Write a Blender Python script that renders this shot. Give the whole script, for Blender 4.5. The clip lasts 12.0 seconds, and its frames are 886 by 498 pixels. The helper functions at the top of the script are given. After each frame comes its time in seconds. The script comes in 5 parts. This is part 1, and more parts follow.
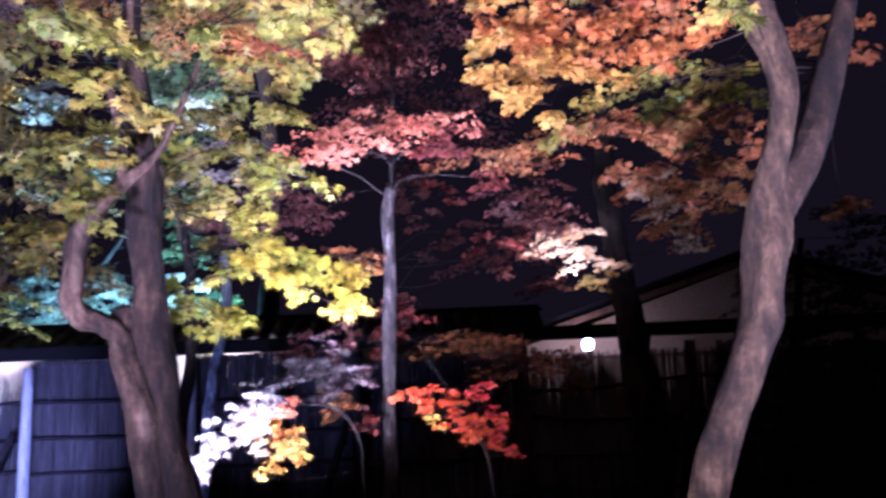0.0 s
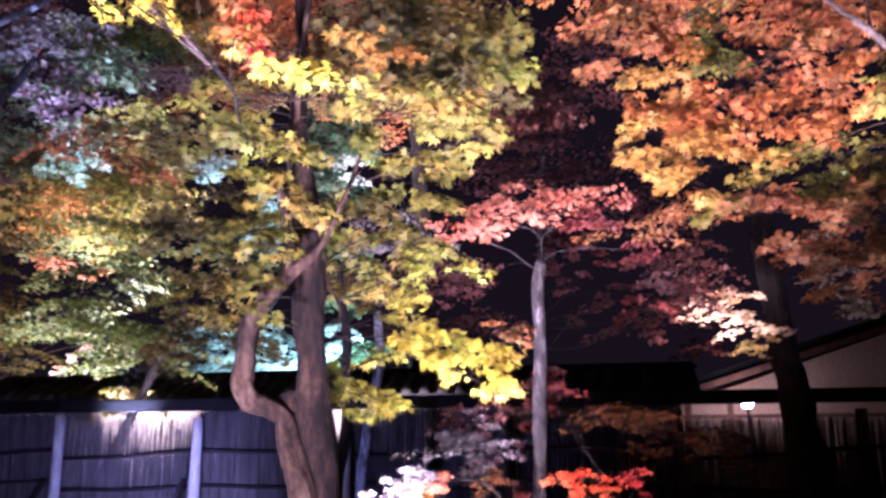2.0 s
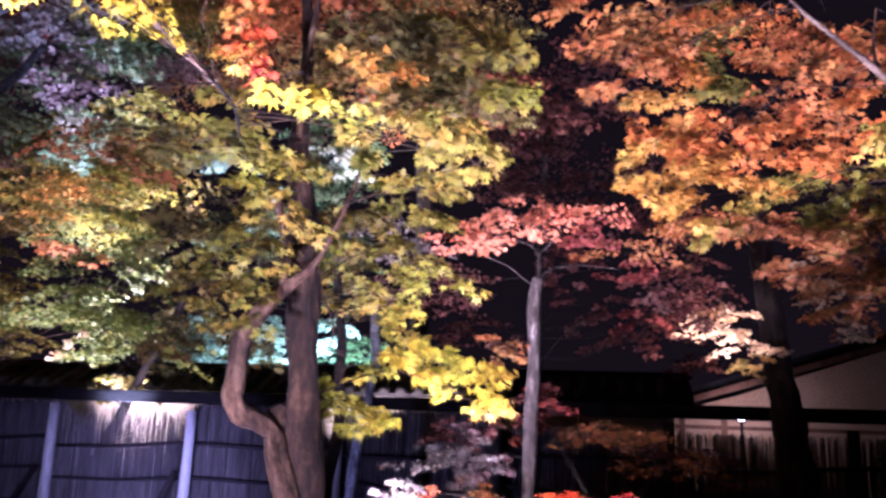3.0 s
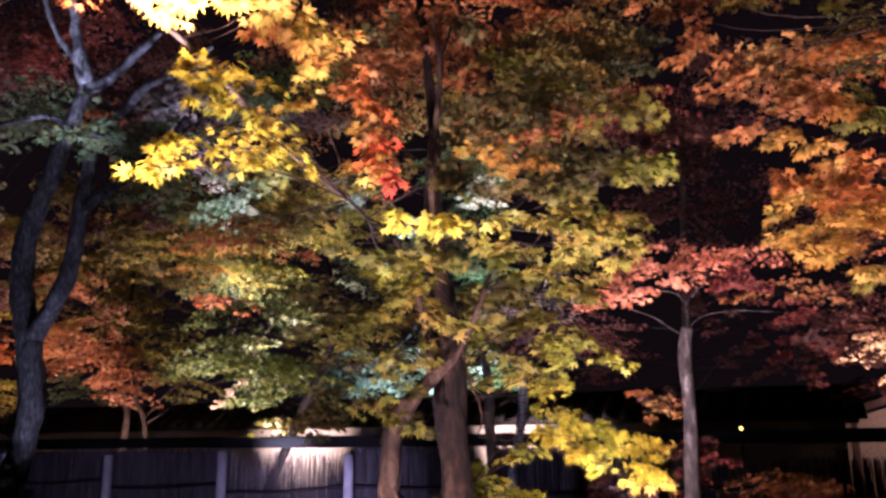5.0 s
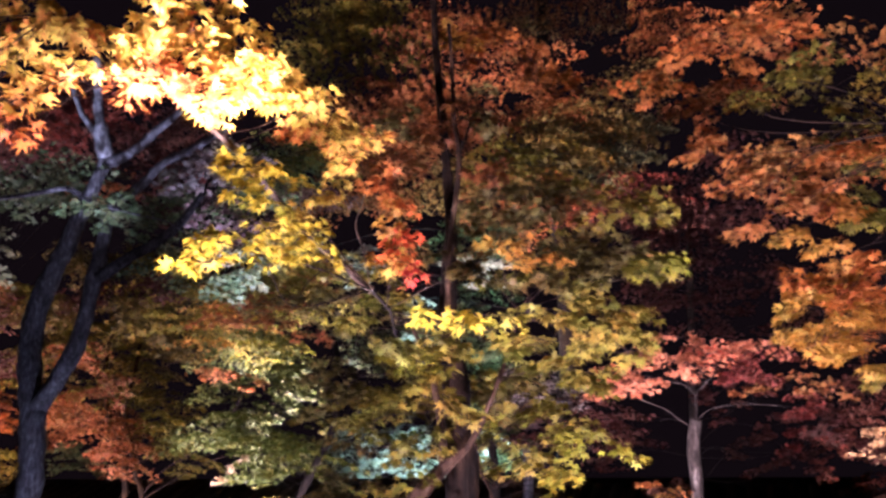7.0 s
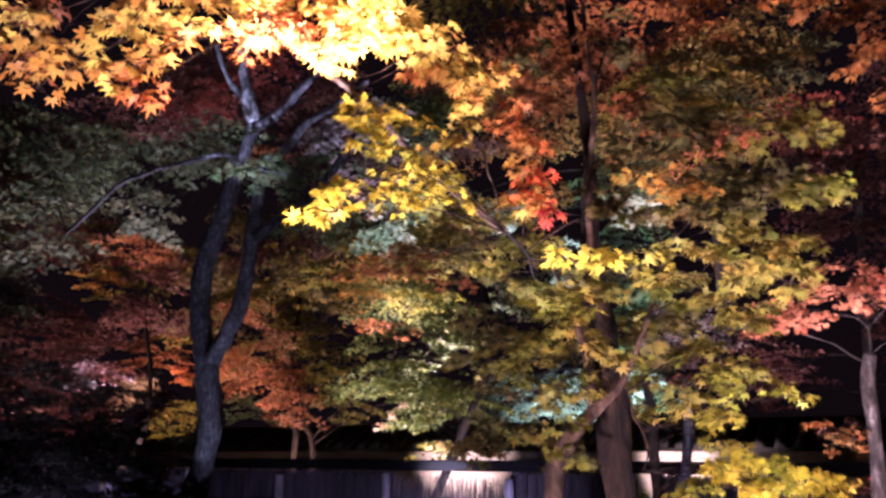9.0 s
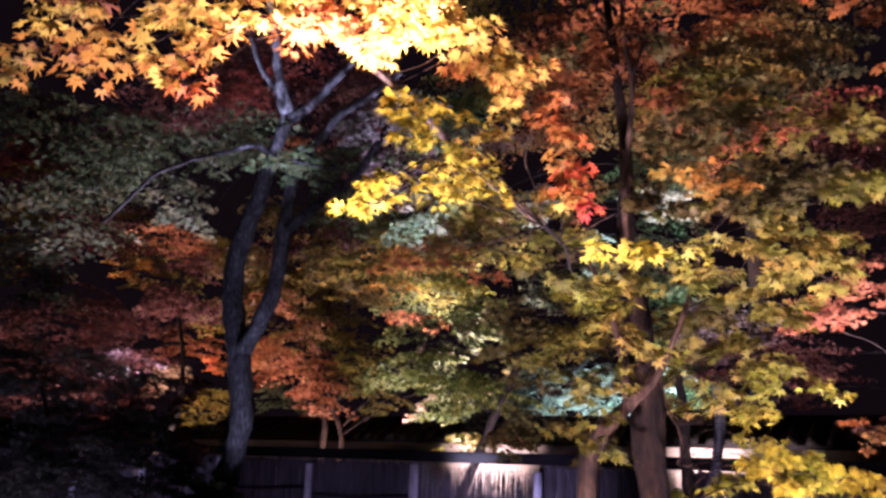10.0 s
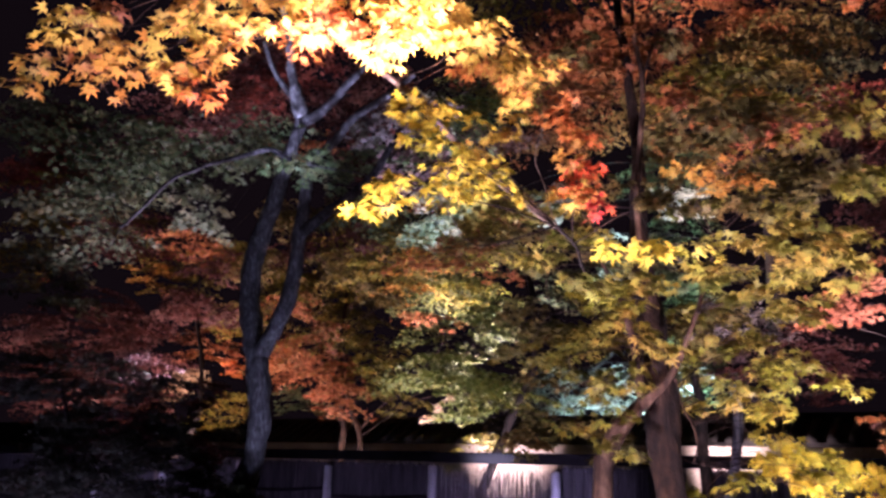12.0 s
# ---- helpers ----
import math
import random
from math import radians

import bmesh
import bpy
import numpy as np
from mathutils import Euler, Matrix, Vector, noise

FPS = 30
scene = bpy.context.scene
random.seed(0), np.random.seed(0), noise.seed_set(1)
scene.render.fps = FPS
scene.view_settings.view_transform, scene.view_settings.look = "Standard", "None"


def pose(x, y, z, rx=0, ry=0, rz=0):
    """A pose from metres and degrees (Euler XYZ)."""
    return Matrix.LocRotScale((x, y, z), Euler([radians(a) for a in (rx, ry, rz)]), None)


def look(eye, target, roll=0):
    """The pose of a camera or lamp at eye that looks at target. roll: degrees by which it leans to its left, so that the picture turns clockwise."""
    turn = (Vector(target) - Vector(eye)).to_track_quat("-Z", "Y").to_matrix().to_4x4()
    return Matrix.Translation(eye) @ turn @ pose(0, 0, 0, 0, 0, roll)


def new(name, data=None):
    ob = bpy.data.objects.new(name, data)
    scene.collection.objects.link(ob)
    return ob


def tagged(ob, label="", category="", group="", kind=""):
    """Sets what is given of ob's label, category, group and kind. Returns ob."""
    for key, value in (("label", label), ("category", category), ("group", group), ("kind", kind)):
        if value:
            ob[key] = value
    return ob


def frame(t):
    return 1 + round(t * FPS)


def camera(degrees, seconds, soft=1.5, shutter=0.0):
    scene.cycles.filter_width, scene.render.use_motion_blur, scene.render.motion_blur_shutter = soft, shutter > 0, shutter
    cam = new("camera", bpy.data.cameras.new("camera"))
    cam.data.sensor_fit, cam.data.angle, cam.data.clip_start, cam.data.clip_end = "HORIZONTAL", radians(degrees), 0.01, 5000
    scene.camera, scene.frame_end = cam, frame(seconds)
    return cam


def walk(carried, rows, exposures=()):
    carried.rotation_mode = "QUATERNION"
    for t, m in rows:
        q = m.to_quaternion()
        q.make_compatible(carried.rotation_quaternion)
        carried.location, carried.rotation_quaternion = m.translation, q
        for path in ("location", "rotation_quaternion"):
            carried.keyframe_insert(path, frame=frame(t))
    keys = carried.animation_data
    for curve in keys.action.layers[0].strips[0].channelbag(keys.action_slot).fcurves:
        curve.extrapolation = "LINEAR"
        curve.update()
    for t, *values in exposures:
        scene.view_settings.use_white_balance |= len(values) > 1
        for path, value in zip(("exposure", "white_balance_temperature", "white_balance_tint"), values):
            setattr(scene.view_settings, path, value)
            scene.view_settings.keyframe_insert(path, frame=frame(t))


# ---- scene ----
# ---- camera ----
cam = camera(54.4, 12.0, soft=2.8, shutter=0.6)
PATH = [
    (0, (0.731, 0.661, 1.331), (0.681, 2.627, 1.696), -2.2),
    (0.5, (0.734, 0.604, 1.354), (0.549, 2.566, 1.693), -2.7),
    (1, (0.731, 0.588, 1.395), (0.386, 2.515, 1.806), -2.2),
    (1.5, (0.729, 0.555, 1.427), (0.314, 2.457, 1.886), -0.6),
    (2, (0.732, 0.564, 1.499), (0.347, 2.469, 1.968), -0.1),
    (2.5, (0.737, 0.568, 1.569), (0.398, 2.482, 2.039), 1.1),
    (2.7, (0.746, 0.556, 1.582), (0.393, 2.47, 2.042), 1.6),
    (4.3, (0.779, 0.523, 1.778), (0.162, 2.363, 2.263), 1.1),
    (4.5, (0.757, 0.525, 1.829), (0.099, 2.352, 2.307), 0.6),
    (5, (0.757, 0.505, 1.907), (0.064, 2.321, 2.38), -0.2),
    (5.5, (0.731, 0.491, 1.938), (0.034, 2.306, 2.409), 0.4),
    (6, (0.718, 0.467, 1.944), (0.035, 2.282, 2.433), 1.6),
    (6.5, (0.749, 0.408, 1.935), (0.072, 2.195, 2.524), 1.0),
    (7, (0.744, 0.387, 1.934), (0.058, 2.152, 2.577), 1.4),
    (7.5, (0.755, 0.403, 1.943), (-0.049, 2.13, 2.551), 1.9),
    (7.7, (0.775, 0.423, 1.944), (-0.094, 2.124, 2.536), 1.8),
    (9.3, (0.73, 0.498, 1.949), (-0.287, 2.146, 2.448), 1.2),
    (9.5, (0.723, 0.47, 1.945), (-0.303, 2.116, 2.434), 1.5),
    (10, (0.729, 0.46, 1.94), (-0.336, 2.077, 2.438), 2.2),
    (10.5, (0.728, 0.471, 1.943), (-0.353, 2.082, 2.427), 1.7),
    (11, (0.732, 0.464, 1.94), (-0.348, 2.076, 2.425), 1.8),
    (11.5, (0.733, 0.467, 1.94), (-0.341, 2.083, 2.424), 1.8),
    (12, (0.751, 0.457, 1.938), (-0.346, 2.053, 2.437), 1.7),
]
walk(cam, [(t, look(eye, target, roll)) for t, eye, target, roll in PATH], [(0, 1.02, 4300, 45), (0.5, 1.0, 4350, 45), (1, 1.12, 4850, 54), (2.5, 1.14, 4830, 55), (4.5, 0.3, 5650, 50), (7.5, 0.335, 5600, 54), (9.5, 0.28, 5620, 57), (12, 0.3, 5620, 57)])

# ---- night sky and garden floodlights ----
world = bpy.data.worlds.new("night")
scene.world = world
world.use_nodes = True
world.node_tree.nodes["Background"].inputs["Color"].default_value = (0.0054, 0.0036, 0.0036, 1)
world.node_tree.nodes["Background"].inputs["Strength"].default_value = 0.7


def spot(eye, target, watts, colour, cone, blend=0.6, size=0.08):
    """A floodlight standing in the garden."""
    data = bpy.data.lights.new("floodlight", "SPOT")
    data.energy, data.color, data.spot_size, data.spot_blend, data.shadow_soft_size = watts, colour, radians(cone), blend, size
    lamp = new("floodlight", data)
    lamp.matrix_world = look(eye, target)
    return lamp


WARM, WHITE, CLEAR, COOL, BLUE, TEAL = (1, 0.76, 0.50), (1, 0.90, 0.76), (1, 0.95, 0.90), (0.78, 0.90, 1), (0.66, 0.66, 1), (0.50, 1, 0.80)
spot((-0.20, 1.40, 0.40), (-0.46, 2.58, 3.08), 480, WHITE, 50, 1.0, 0.08)  # under the overhanging branch
spot((-0.90, 0.80, 0.60), (-0.64, 2.15, 3.22), 13000, WHITE, 13, 1.0, 0.08)  # narrow beam under the overhanging branch
spot((-0.85, 1.55, 0.90), (-0.16, 2.60, 2.54), 700, WHITE, 5, 1.0, 0.08)  # stray beam on the middle spray
spot((-0.20, 0.80, 0.20), (-0.70, 4.20, 4.60), 1700, CLEAR, 90, 0.9, 0.08)  # on the leaning maple
spot((-0.20, 4.10, 0.20), (0.25, 5.70, 3.40), 1100, WHITE, 66, 0.9, 0.08)  # on the red maple
spot((1.60, 1.70, 0.20), (1.25, 4.70, 4.60), 2050, WHITE, 86, 0.9, 0.08)  # on the orange maple
spot((-0.70, 3.70, 0.35), (-0.60, 5.10, 1.35), 1050, WHITE, 42, 0.6, 0.08)  # under the low branches
spot((0.70, 3.30, 0.30), (0.30, 4.80, 1.40), 150, WARM, 46, 0.9, 0.08)  # under the low branches
spot((-3.40, 6.80, 0.30), (-4.60, 10.40, 1.30), 560, BLUE, 50, 1.0, 0.08)  # along the fence
spot((-7.70, 13.00, 0.30), (-7.60, 15.00, 2.30), 1300, WARM, 46, 1.0, 0.08)  # on the plaster wall
spot((-3.60, 13.40, 0.30), (-3.50, 15.00, 2.30), 1500, WARM, 34, 1.0, 0.08)  # on the plaster wall
spot((-4.50, 16.40, 0.40), (-5.30, 19.00, 4.00), 13000, TEAL, 90, 0.8, 0.08)  # behind the wall
spot((-5.60, 10.90, 0.20), (-6.20, 12.60, 5.00), 1700, WHITE, 72, 0.8, 0.08)  # between fence and wall
spot((-9.40, 11.40, 0.30), (-9.60, 13.20, 4.60), 1500, WHITE, 68, 0.8, 0.08)  # between fence and wall
spot((-11.60, 10.90, 0.30), (-11.90, 11.60, 4.50), 2700, WARM, 90, 0.8, 0.08)  # behind the fence end
spot((1.50, 8.45, 0.30), (1.60, 8.60, 2.81), 3000, WARM, 31, 0.9, 0.08)  # by the fence
spot((-4.60, 4.60, 0.30), (-7.85, 9.10, 7.60), 8000, COOL, 14, 1.0, 0.08)  # on the upper forks
spot((-5.00, 10.00, 0.30), (-5.40, 10.00, 6.20), 10000, COOL, 34, 1.0, 0.08)  # on the grey-green crown, from the foot of the fence
spot((-10.60, 10.25, 2.35), (-10.90, 8.70, 5.50), 1800, CLEAR, 84, 0.9, 0.08)  # on the forked tree
spot((-3.00, 12.20, 0.30), (-2.20, 16.00, 9.50), 18000, WARM, 60, 0.9, 0.08)  # on the tall tree
spot((-6.90, 13.60, 0.30), (-7.00, 12.80, 7.00), 17000, WHITE, 40, 0.9, 0.08)  # far behind the fence
spot((-1.60, 4.00, 0.20), (-0.52, 5.00, 1.26), 300, COOL, 13, 0.9, 0.08)  # on the low cream leaves
porch = bpy.data.lights.new("porch_lamp", "POINT")
porch.energy, porch.color, porch.shadow_soft_size = 13, (1, 0.60, 0.33), 0.12
new("porch_lamp", porch).location = (3.21, 18.75, 2.54)
spot((-6.50, 7.50, 0.30), (-7.90, 8.90, 3.70), 420, COOL, 46, 1.0, 0.08)  # on the forked trunk
spot((-6.40, 6.90, 0.30), (-7.60, 10.40, 1.30), 130, BLUE, 46, 1.0, 0.08)  # along the fence
spot((-8.40, 5.20, 0.30), (-11.20, 8.60, 2.20), 450, BLUE, 70, 1.0, 0.08)  # on the shaded shrub
spot((-13.40, 11.00, 0.30), (-12.60, 11.40, 5.00), 1800, WARM, 80, 1.0, 0.08)  # behind the fence end
spot((-7.20, 11.20, 0.30), (-7.47, 12.60, 5.04), 2900, WHITE, 50, 1.0, 0.08)  # behind the fence
spot((-2.70, 7.50, 0.30), (-1.84, 9.30, 1.44), 60, BLUE, 56, 1.0, 0.08)  # on the pale trunk
spot((-14.40, 11.20, 0.30), (-19.26, 12.00, 8.42), 3200, WARM, 60, 1.0, 0.08)  # behind the far end of the fence

# ---- materials ----
def nodes_of(name):
    mat = bpy.data.materials.new(name)
    mat.use_nodes = True
    t = mat.node_tree
    return mat, t, t.nodes["Principled BSDF"], t.nodes["Material Output"]


def ramp(t, stops, source):
    n = t.nodes.new("ShaderNodeValToRGB")
    el = n.color_ramp.elements
    while len(el) < len(stops):
        el.new(0.5)
    for e, (p, c) in zip(el, stops):
        e.position, e.color = p, (*c, 1)
    t.links.new(source, n.inputs["Fac"])
    return n.outputs["Color"]


def noise_node(t, scale, detail=4.0, stretch=(1, 1, 1)):
    co = t.nodes.new("ShaderNodeTexCoord")
    mp = t.nodes.new("ShaderNodeMapping")
    mp.inputs["Scale"].default_value = stretch
    n = t.nodes.new("ShaderNodeTexNoise")
    n.inputs["Scale"].default_value, n.inputs["Detail"].default_value = scale, detail
    t.links.new(co.outputs["Object"], mp.inputs["Vector"])
    t.links.new(mp.outputs["Vector"], n.inputs["Vector"])
    return n.outputs["Fac"]


def bump(t, bsdf, height, strength, distance=0.01):
    b = t.nodes.new("ShaderNodeBump")
    b.inputs["Strength"].default_value, b.inputs["Distance"].default_value = strength, distance
    t.links.new(height, b.inputs["Height"])
    t.links.new(b.outputs["Normal"], bsdf.inputs["Normal"])


def mix(t, a, b, fac, mode="MULTIPLY"):
    m = t.nodes.new("ShaderNodeMix")
    m.data_type, m.blend_type = "RGBA", mode
    for sock, val in ((m.inputs["Factor"], fac), (m.inputs["A"], a), (m.inputs["B"], b)):
        if isinstance(val, (int, float)):
            sock.default_value = val
        elif isinstance(val, tuple):
            sock.default_value = (*val, 1)
        else:
            t.links.new(val, sock)
    return m.outputs["Result"]


def surface(name, stops, scale, rough=0.8, stretch=(1, 1, 1), relief=0.4, fine=6.0, distance=0.01):
    """A worn surface: colour patches at one scale, grain at a finer one, and relief from the grain."""
    mat, t, bsdf, _ = nodes_of(name)
    coarse = noise_node(t, scale, 3.0, stretch)
    grain = noise_node(t, scale * fine, 6.0, stretch)
    base = ramp(t, stops, coarse)
    shade = ramp(t, [(0.25, (0.55, 0.55, 0.55)), (0.7, (1, 1, 1))], grain)
    t.links.new(mix(t, base, shade, 1.0), bsdf.inputs["Base Color"])
    bsdf.inputs["Roughness"].default_value = rough
    bsdf.inputs["Specular IOR Level"].default_value = 0.15
    bump(t, bsdf, grain, relief, distance)
    return mat


def leaf_material(name, a, b, c, single=False):
    """A thin autumn leaf: each one takes its own tint between a, b and c, and light comes through it."""
    mat, t, bsdf, out = nodes_of(name)
    if single:
        rnd = t.nodes.new("ShaderNodeObjectInfo").outputs["Random"]
    else:
        rnd = t.nodes.new("ShaderNodeNewGeometry").outputs["Random Per Island"]
    patch = t.nodes.new("ShaderNodeMath")
    patch.operation = "MULTIPLY_ADD"
    t.links.new(rnd, patch.inputs[0])
    patch.inputs[1].default_value = 0.5
    wide = t.nodes.new("ShaderNodeMapRange")
    wide.inputs["From Min"].default_value, wide.inputs["From Max"].default_value = 0.33, 0.67
    wide.inputs["To Min"].default_value, wide.inputs["To Max"].default_value = -0.1, 0.6
    t.links.new(noise_node(t, 3.2, 2.0), wide.inputs["Value"])
    t.links.new(wide.outputs["Result"], patch.inputs[2])
    tint = ramp(t, [(0.0, a), (0.5, b), (1.0, c)], patch.outputs["Value"])
    spots = ramp(t, [(0.3, (0.6, 0.5, 0.45)), (0.6, (1, 1, 1))], noise_node(t, 45.0))
    col = mix(t, tint, spots, 0.8)
    other = t.nodes.new("ShaderNodeTexWhiteNoise")
    other.noise_dimensions = "1D"
    t.links.new(rnd, other.inputs["W"])
    col = mix(t, col, ramp(t, [(0.0, (0.62, 0.57, 0.54)), (0.55, (0.95, 0.93, 0.92)), (1.0, (1.15, 1.15, 1.13))], other.outputs["Value"]), 1.0)
    t.links.new(col, bsdf.inputs["Base Color"])
    bsdf.inputs["Roughness"].default_value = 0.55
    bsdf.inputs["Specular IOR Level"].default_value = 0.18
    tr = t.nodes.new("ShaderNodeBsdfTranslucent")
    t.links.new(col, tr.inputs["Color"])
    ms = t.nodes.new("ShaderNodeMixShader")
    ms.inputs["Fac"].default_value = 0.34
    t.links.new(bsdf.outputs["BSDF"], ms.inputs[1])
    t.links.new(tr.outputs["BSDF"], ms.inputs[2])
    t.links.new(ms.outputs["Shader"], out.inputs["Surface"])
    return mat


GREENS = {
    "lime": ((0.15, 0.175, 0.018), (0.25, 0.235, 0.02), (0.36, 0.27, 0.022)),
    "olive": ((0.092, 0.102, 0.013), (0.165, 0.145, 0.016), (0.26, 0.16, 0.02)),
    "green": ((0.05, 0.075, 0.04), (0.09, 0.11, 0.055), (0.16, 0.14, 0.06)),
    "sage": ((0.046, 0.085, 0.034), (0.082, 0.125, 0.052), (0.16, 0.15, 0.062)),
    # moss is a browner olive, darkened to dim the less lit upper crown
    "moss": ((0.065, 0.062, 0.018), (0.12, 0.10, 0.024), (0.20, 0.115, 0.03)),
    "fern": ((0.042, 0.068, 0.012), (0.074, 0.10, 0.016), (0.165, 0.155, 0.026)),
    # pale is whitish because floodlight on far leaves is put into the tint
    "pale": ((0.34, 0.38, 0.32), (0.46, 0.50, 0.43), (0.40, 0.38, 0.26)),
    # shade is leaf green darkened to paint shrubs that get little light
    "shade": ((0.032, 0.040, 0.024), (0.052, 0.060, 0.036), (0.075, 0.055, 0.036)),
}
GOLDS = {
    "yellow": ((0.42, 0.305, 0.012), (0.47, 0.365, 0.018), (0.25, 0.265, 0.02)),
    "gold": ((0.50, 0.28, 0.03), (0.55, 0.42, 0.055), (0.46, 0.13, 0.018)),
    "rust": ((0.21, 0.060, 0.018), (0.25, 0.09, 0.025), (0.18, 0.11, 0.028)),
    "orange": ((0.50, 0.12, 0.024), (0.48, 0.165, 0.028), (0.32, 0.12, 0.024)),
    "amber": ((0.42, 0.165, 0.022), (0.40, 0.20, 0.024), (0.21, 0.155, 0.022)),
    "salmon": ((0.45, 0.125, 0.034), (0.40, 0.155, 0.038), (0.23, 0.135, 0.03)),
    # ivory carries the blown-out floodlight on leaves in its own colour
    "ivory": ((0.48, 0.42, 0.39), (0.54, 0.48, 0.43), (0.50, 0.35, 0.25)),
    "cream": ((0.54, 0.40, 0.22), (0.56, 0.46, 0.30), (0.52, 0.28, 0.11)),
}
REDS = {
    "red": ((0.50, 0.06, 0.03), (0.44, 0.035, 0.03), (0.52, 0.14, 0.04)),
    "flame": ((0.52, 0.06, 0.016), (0.55, 0.095, 0.018), (0.55, 0.15, 0.026)),
    "crimson": ((0.16, 0.026, 0.022), (0.21, 0.05, 0.034), (0.11, 0.038, 0.026)),
    "maroon": ((0.055, 0.017, 0.014), (0.085, 0.028, 0.022), (0.068, 0.036, 0.026)),
    "rose": ((0.48, 0.105, 0.038), (0.50, 0.21, 0.105), (0.39, 0.068, 0.025)),
    "mauve": ((0.12, 0.072, 0.070), (0.18, 0.12, 0.115), (0.10, 0.05, 0.046)),
    "ash": ((0.105, 0.092, 0.085), (0.18, 0.16, 0.148), (0.13, 0.078, 0.066)),
}
TINTS = {**GREENS, **GOLDS, **REDS}
LEAF = {k: leaf_material("leaf_" + k, *v) for k, v in TINTS.items()}
SINGLE = {k: leaf_material("single_leaf_" + k, *TINTS[k], single=True) for k in TINTS}

def bark_material(name, dark, mid, light, scale):
    """Worn bark: shallow upright furrows broken into flakes, knots, and paler lichen blotches."""
    mat, t, bsdf, _ = nodes_of(name)
    ridges = noise_node(t, scale * 6, 6.0, (1, 1, 0.33))
    flakes = noise_node(t, scale * 14, 6.0, (1, 1, 0.7))
    blotch = noise_node(t, scale * 1.3, 5.0, (1, 1, 0.8))
    spots = noise_node(t, scale * 5.5, 3.0)
    base = ramp(t, [(0.34, dark), (0.52, mid), (0.70, light)], ridges)
    col = mix(t, base, ramp(t, [(0.34, (0.5, 0.47, 0.45)), (0.6, (1.05, 1.03, 1.0))], flakes), 0.9)
    col = mix(t, col, ramp(t, [(0.36, (0.42, 0.38, 0.35)), (0.50, (0.9, 0.88, 0.85)), (0.66, (1.35, 1.36, 1.33))], blotch), 0.95)
    col = mix(t, col, ramp(t, [(0.60, (1, 1, 1)), (0.68, (1.5, 1.55, 1.5))], spots), 0.8)
    t.links.new(col, bsdf.inputs["Base Color"])
    bsdf.inputs["Roughness"].default_value = 0.95
    bsdf.inputs["Specular IOR Level"].default_value = 0.2
    bump(t, bsdf, mix(t, ridges, flakes, 0.6), 0.8, 0.03)
    return mat


BARK = bark_material("bark_brown", (0.018, 0.0085, 0.0045), (0.048, 0.024, 0.0135), (0.09, 0.053, 0.033), 4.0)
# darker copy of the brown bark, also used for painted shade on a limb
BARK_DEEP = bark_material("bark_deep", (0.0080, 0.0036, 0.0018), (0.020, 0.0092, 0.0045), (0.045, 0.023, 0.0125), 4.0)
# near-black bark: the shade of silhouetted stems is put into the colour
BARK_UNLIT = bark_material("bark_unlit", (0.005, 0.0036, 0.003), (0.011, 0.0075, 0.006), (0.021, 0.014, 0.011), 3.0)
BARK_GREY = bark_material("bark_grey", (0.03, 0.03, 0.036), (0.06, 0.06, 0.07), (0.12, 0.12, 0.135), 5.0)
# shaded copy of the grey bark
BARK_GREY_SHADED = bark_material("bark_grey_shaded", (0.012, 0.011, 0.013), (0.026, 0.025, 0.029), (0.055, 0.053, 0.06), 5.0)
# pale bluish bark with part of the floodlight put into its colour
BARK_LIT = bark_material("bark_lit", (0.10, 0.105, 0.12), (0.20, 0.21, 0.235), (0.34, 0.35, 0.38), 5.0)
# pale bark that brightens single branches by colour where the lamps fall short
BARK_PALE = bark_material("bark_pale", (0.08, 0.052, 0.038), (0.14, 0.098, 0.074), (0.22, 0.165, 0.13), 4.0)
BARK_ASH = bark_material("bark_ash", (0.013, 0.0095, 0.0085), (0.030, 0.0225, 0.0205), (0.085, 0.07, 0.066), 4.0)
BARK_TAN = bark_material("bark_tan", (0.014, 0.0068, 0.0032), (0.035, 0.018, 0.0085), (0.066, 0.037, 0.019), 4.0)
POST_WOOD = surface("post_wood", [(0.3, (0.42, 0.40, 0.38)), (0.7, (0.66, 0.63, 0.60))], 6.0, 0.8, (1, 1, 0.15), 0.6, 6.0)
# the same post wood with the shade of the right-hand posts in its colour
POST_UNLIT = surface("post_unlit", [(0.3, (0.035, 0.028, 0.024)), (0.7, (0.075, 0.06, 0.05))], 6.0, 0.85, (1, 1, 0.15), 0.6, 6.0)
BEAM_WOOD = surface("beam_wood", [(0.3, (0.005, 0.0038, 0.0035)), (0.7, (0.013, 0.010, 0.009))], 3.0, 0.85, (0.2, 1, 1), 0.5, 8.0)
RAIL_WOOD = surface("rail_wood", [(0.3, (0.018, 0.014, 0.014)), (0.7, (0.04, 0.03, 0.03))], 5.0, 0.8, (0.2, 1, 1), 0.5, 8.0)
BRUSH = surface("brushwood", [(0.3, (0.06, 0.05, 0.048)), (0.55, (0.12, 0.105, 0.10)), (0.8, (0.19, 0.17, 0.16))], 5.0, 0.9, (3, 3, 0.3), 0.5, 6.0)
HOUSE_WALL = surface("house_wall", [(0.3, (0.38, 0.26, 0.16)), (0.6, (0.46, 0.33, 0.22)), (0.8, (0.50, 0.38, 0.27))], 1.0, 0.9, (1, 1, 1), 0.15, 20.0)
PLASTER = surface("plaster", [(0.3, (0.62, 0.58, 0.52)), (0.6, (0.74, 0.70, 0.64)), (0.8, (0.78, 0.75, 0.70))], 1.2, 0.9, (1, 1, 1), 0.15, 20.0)
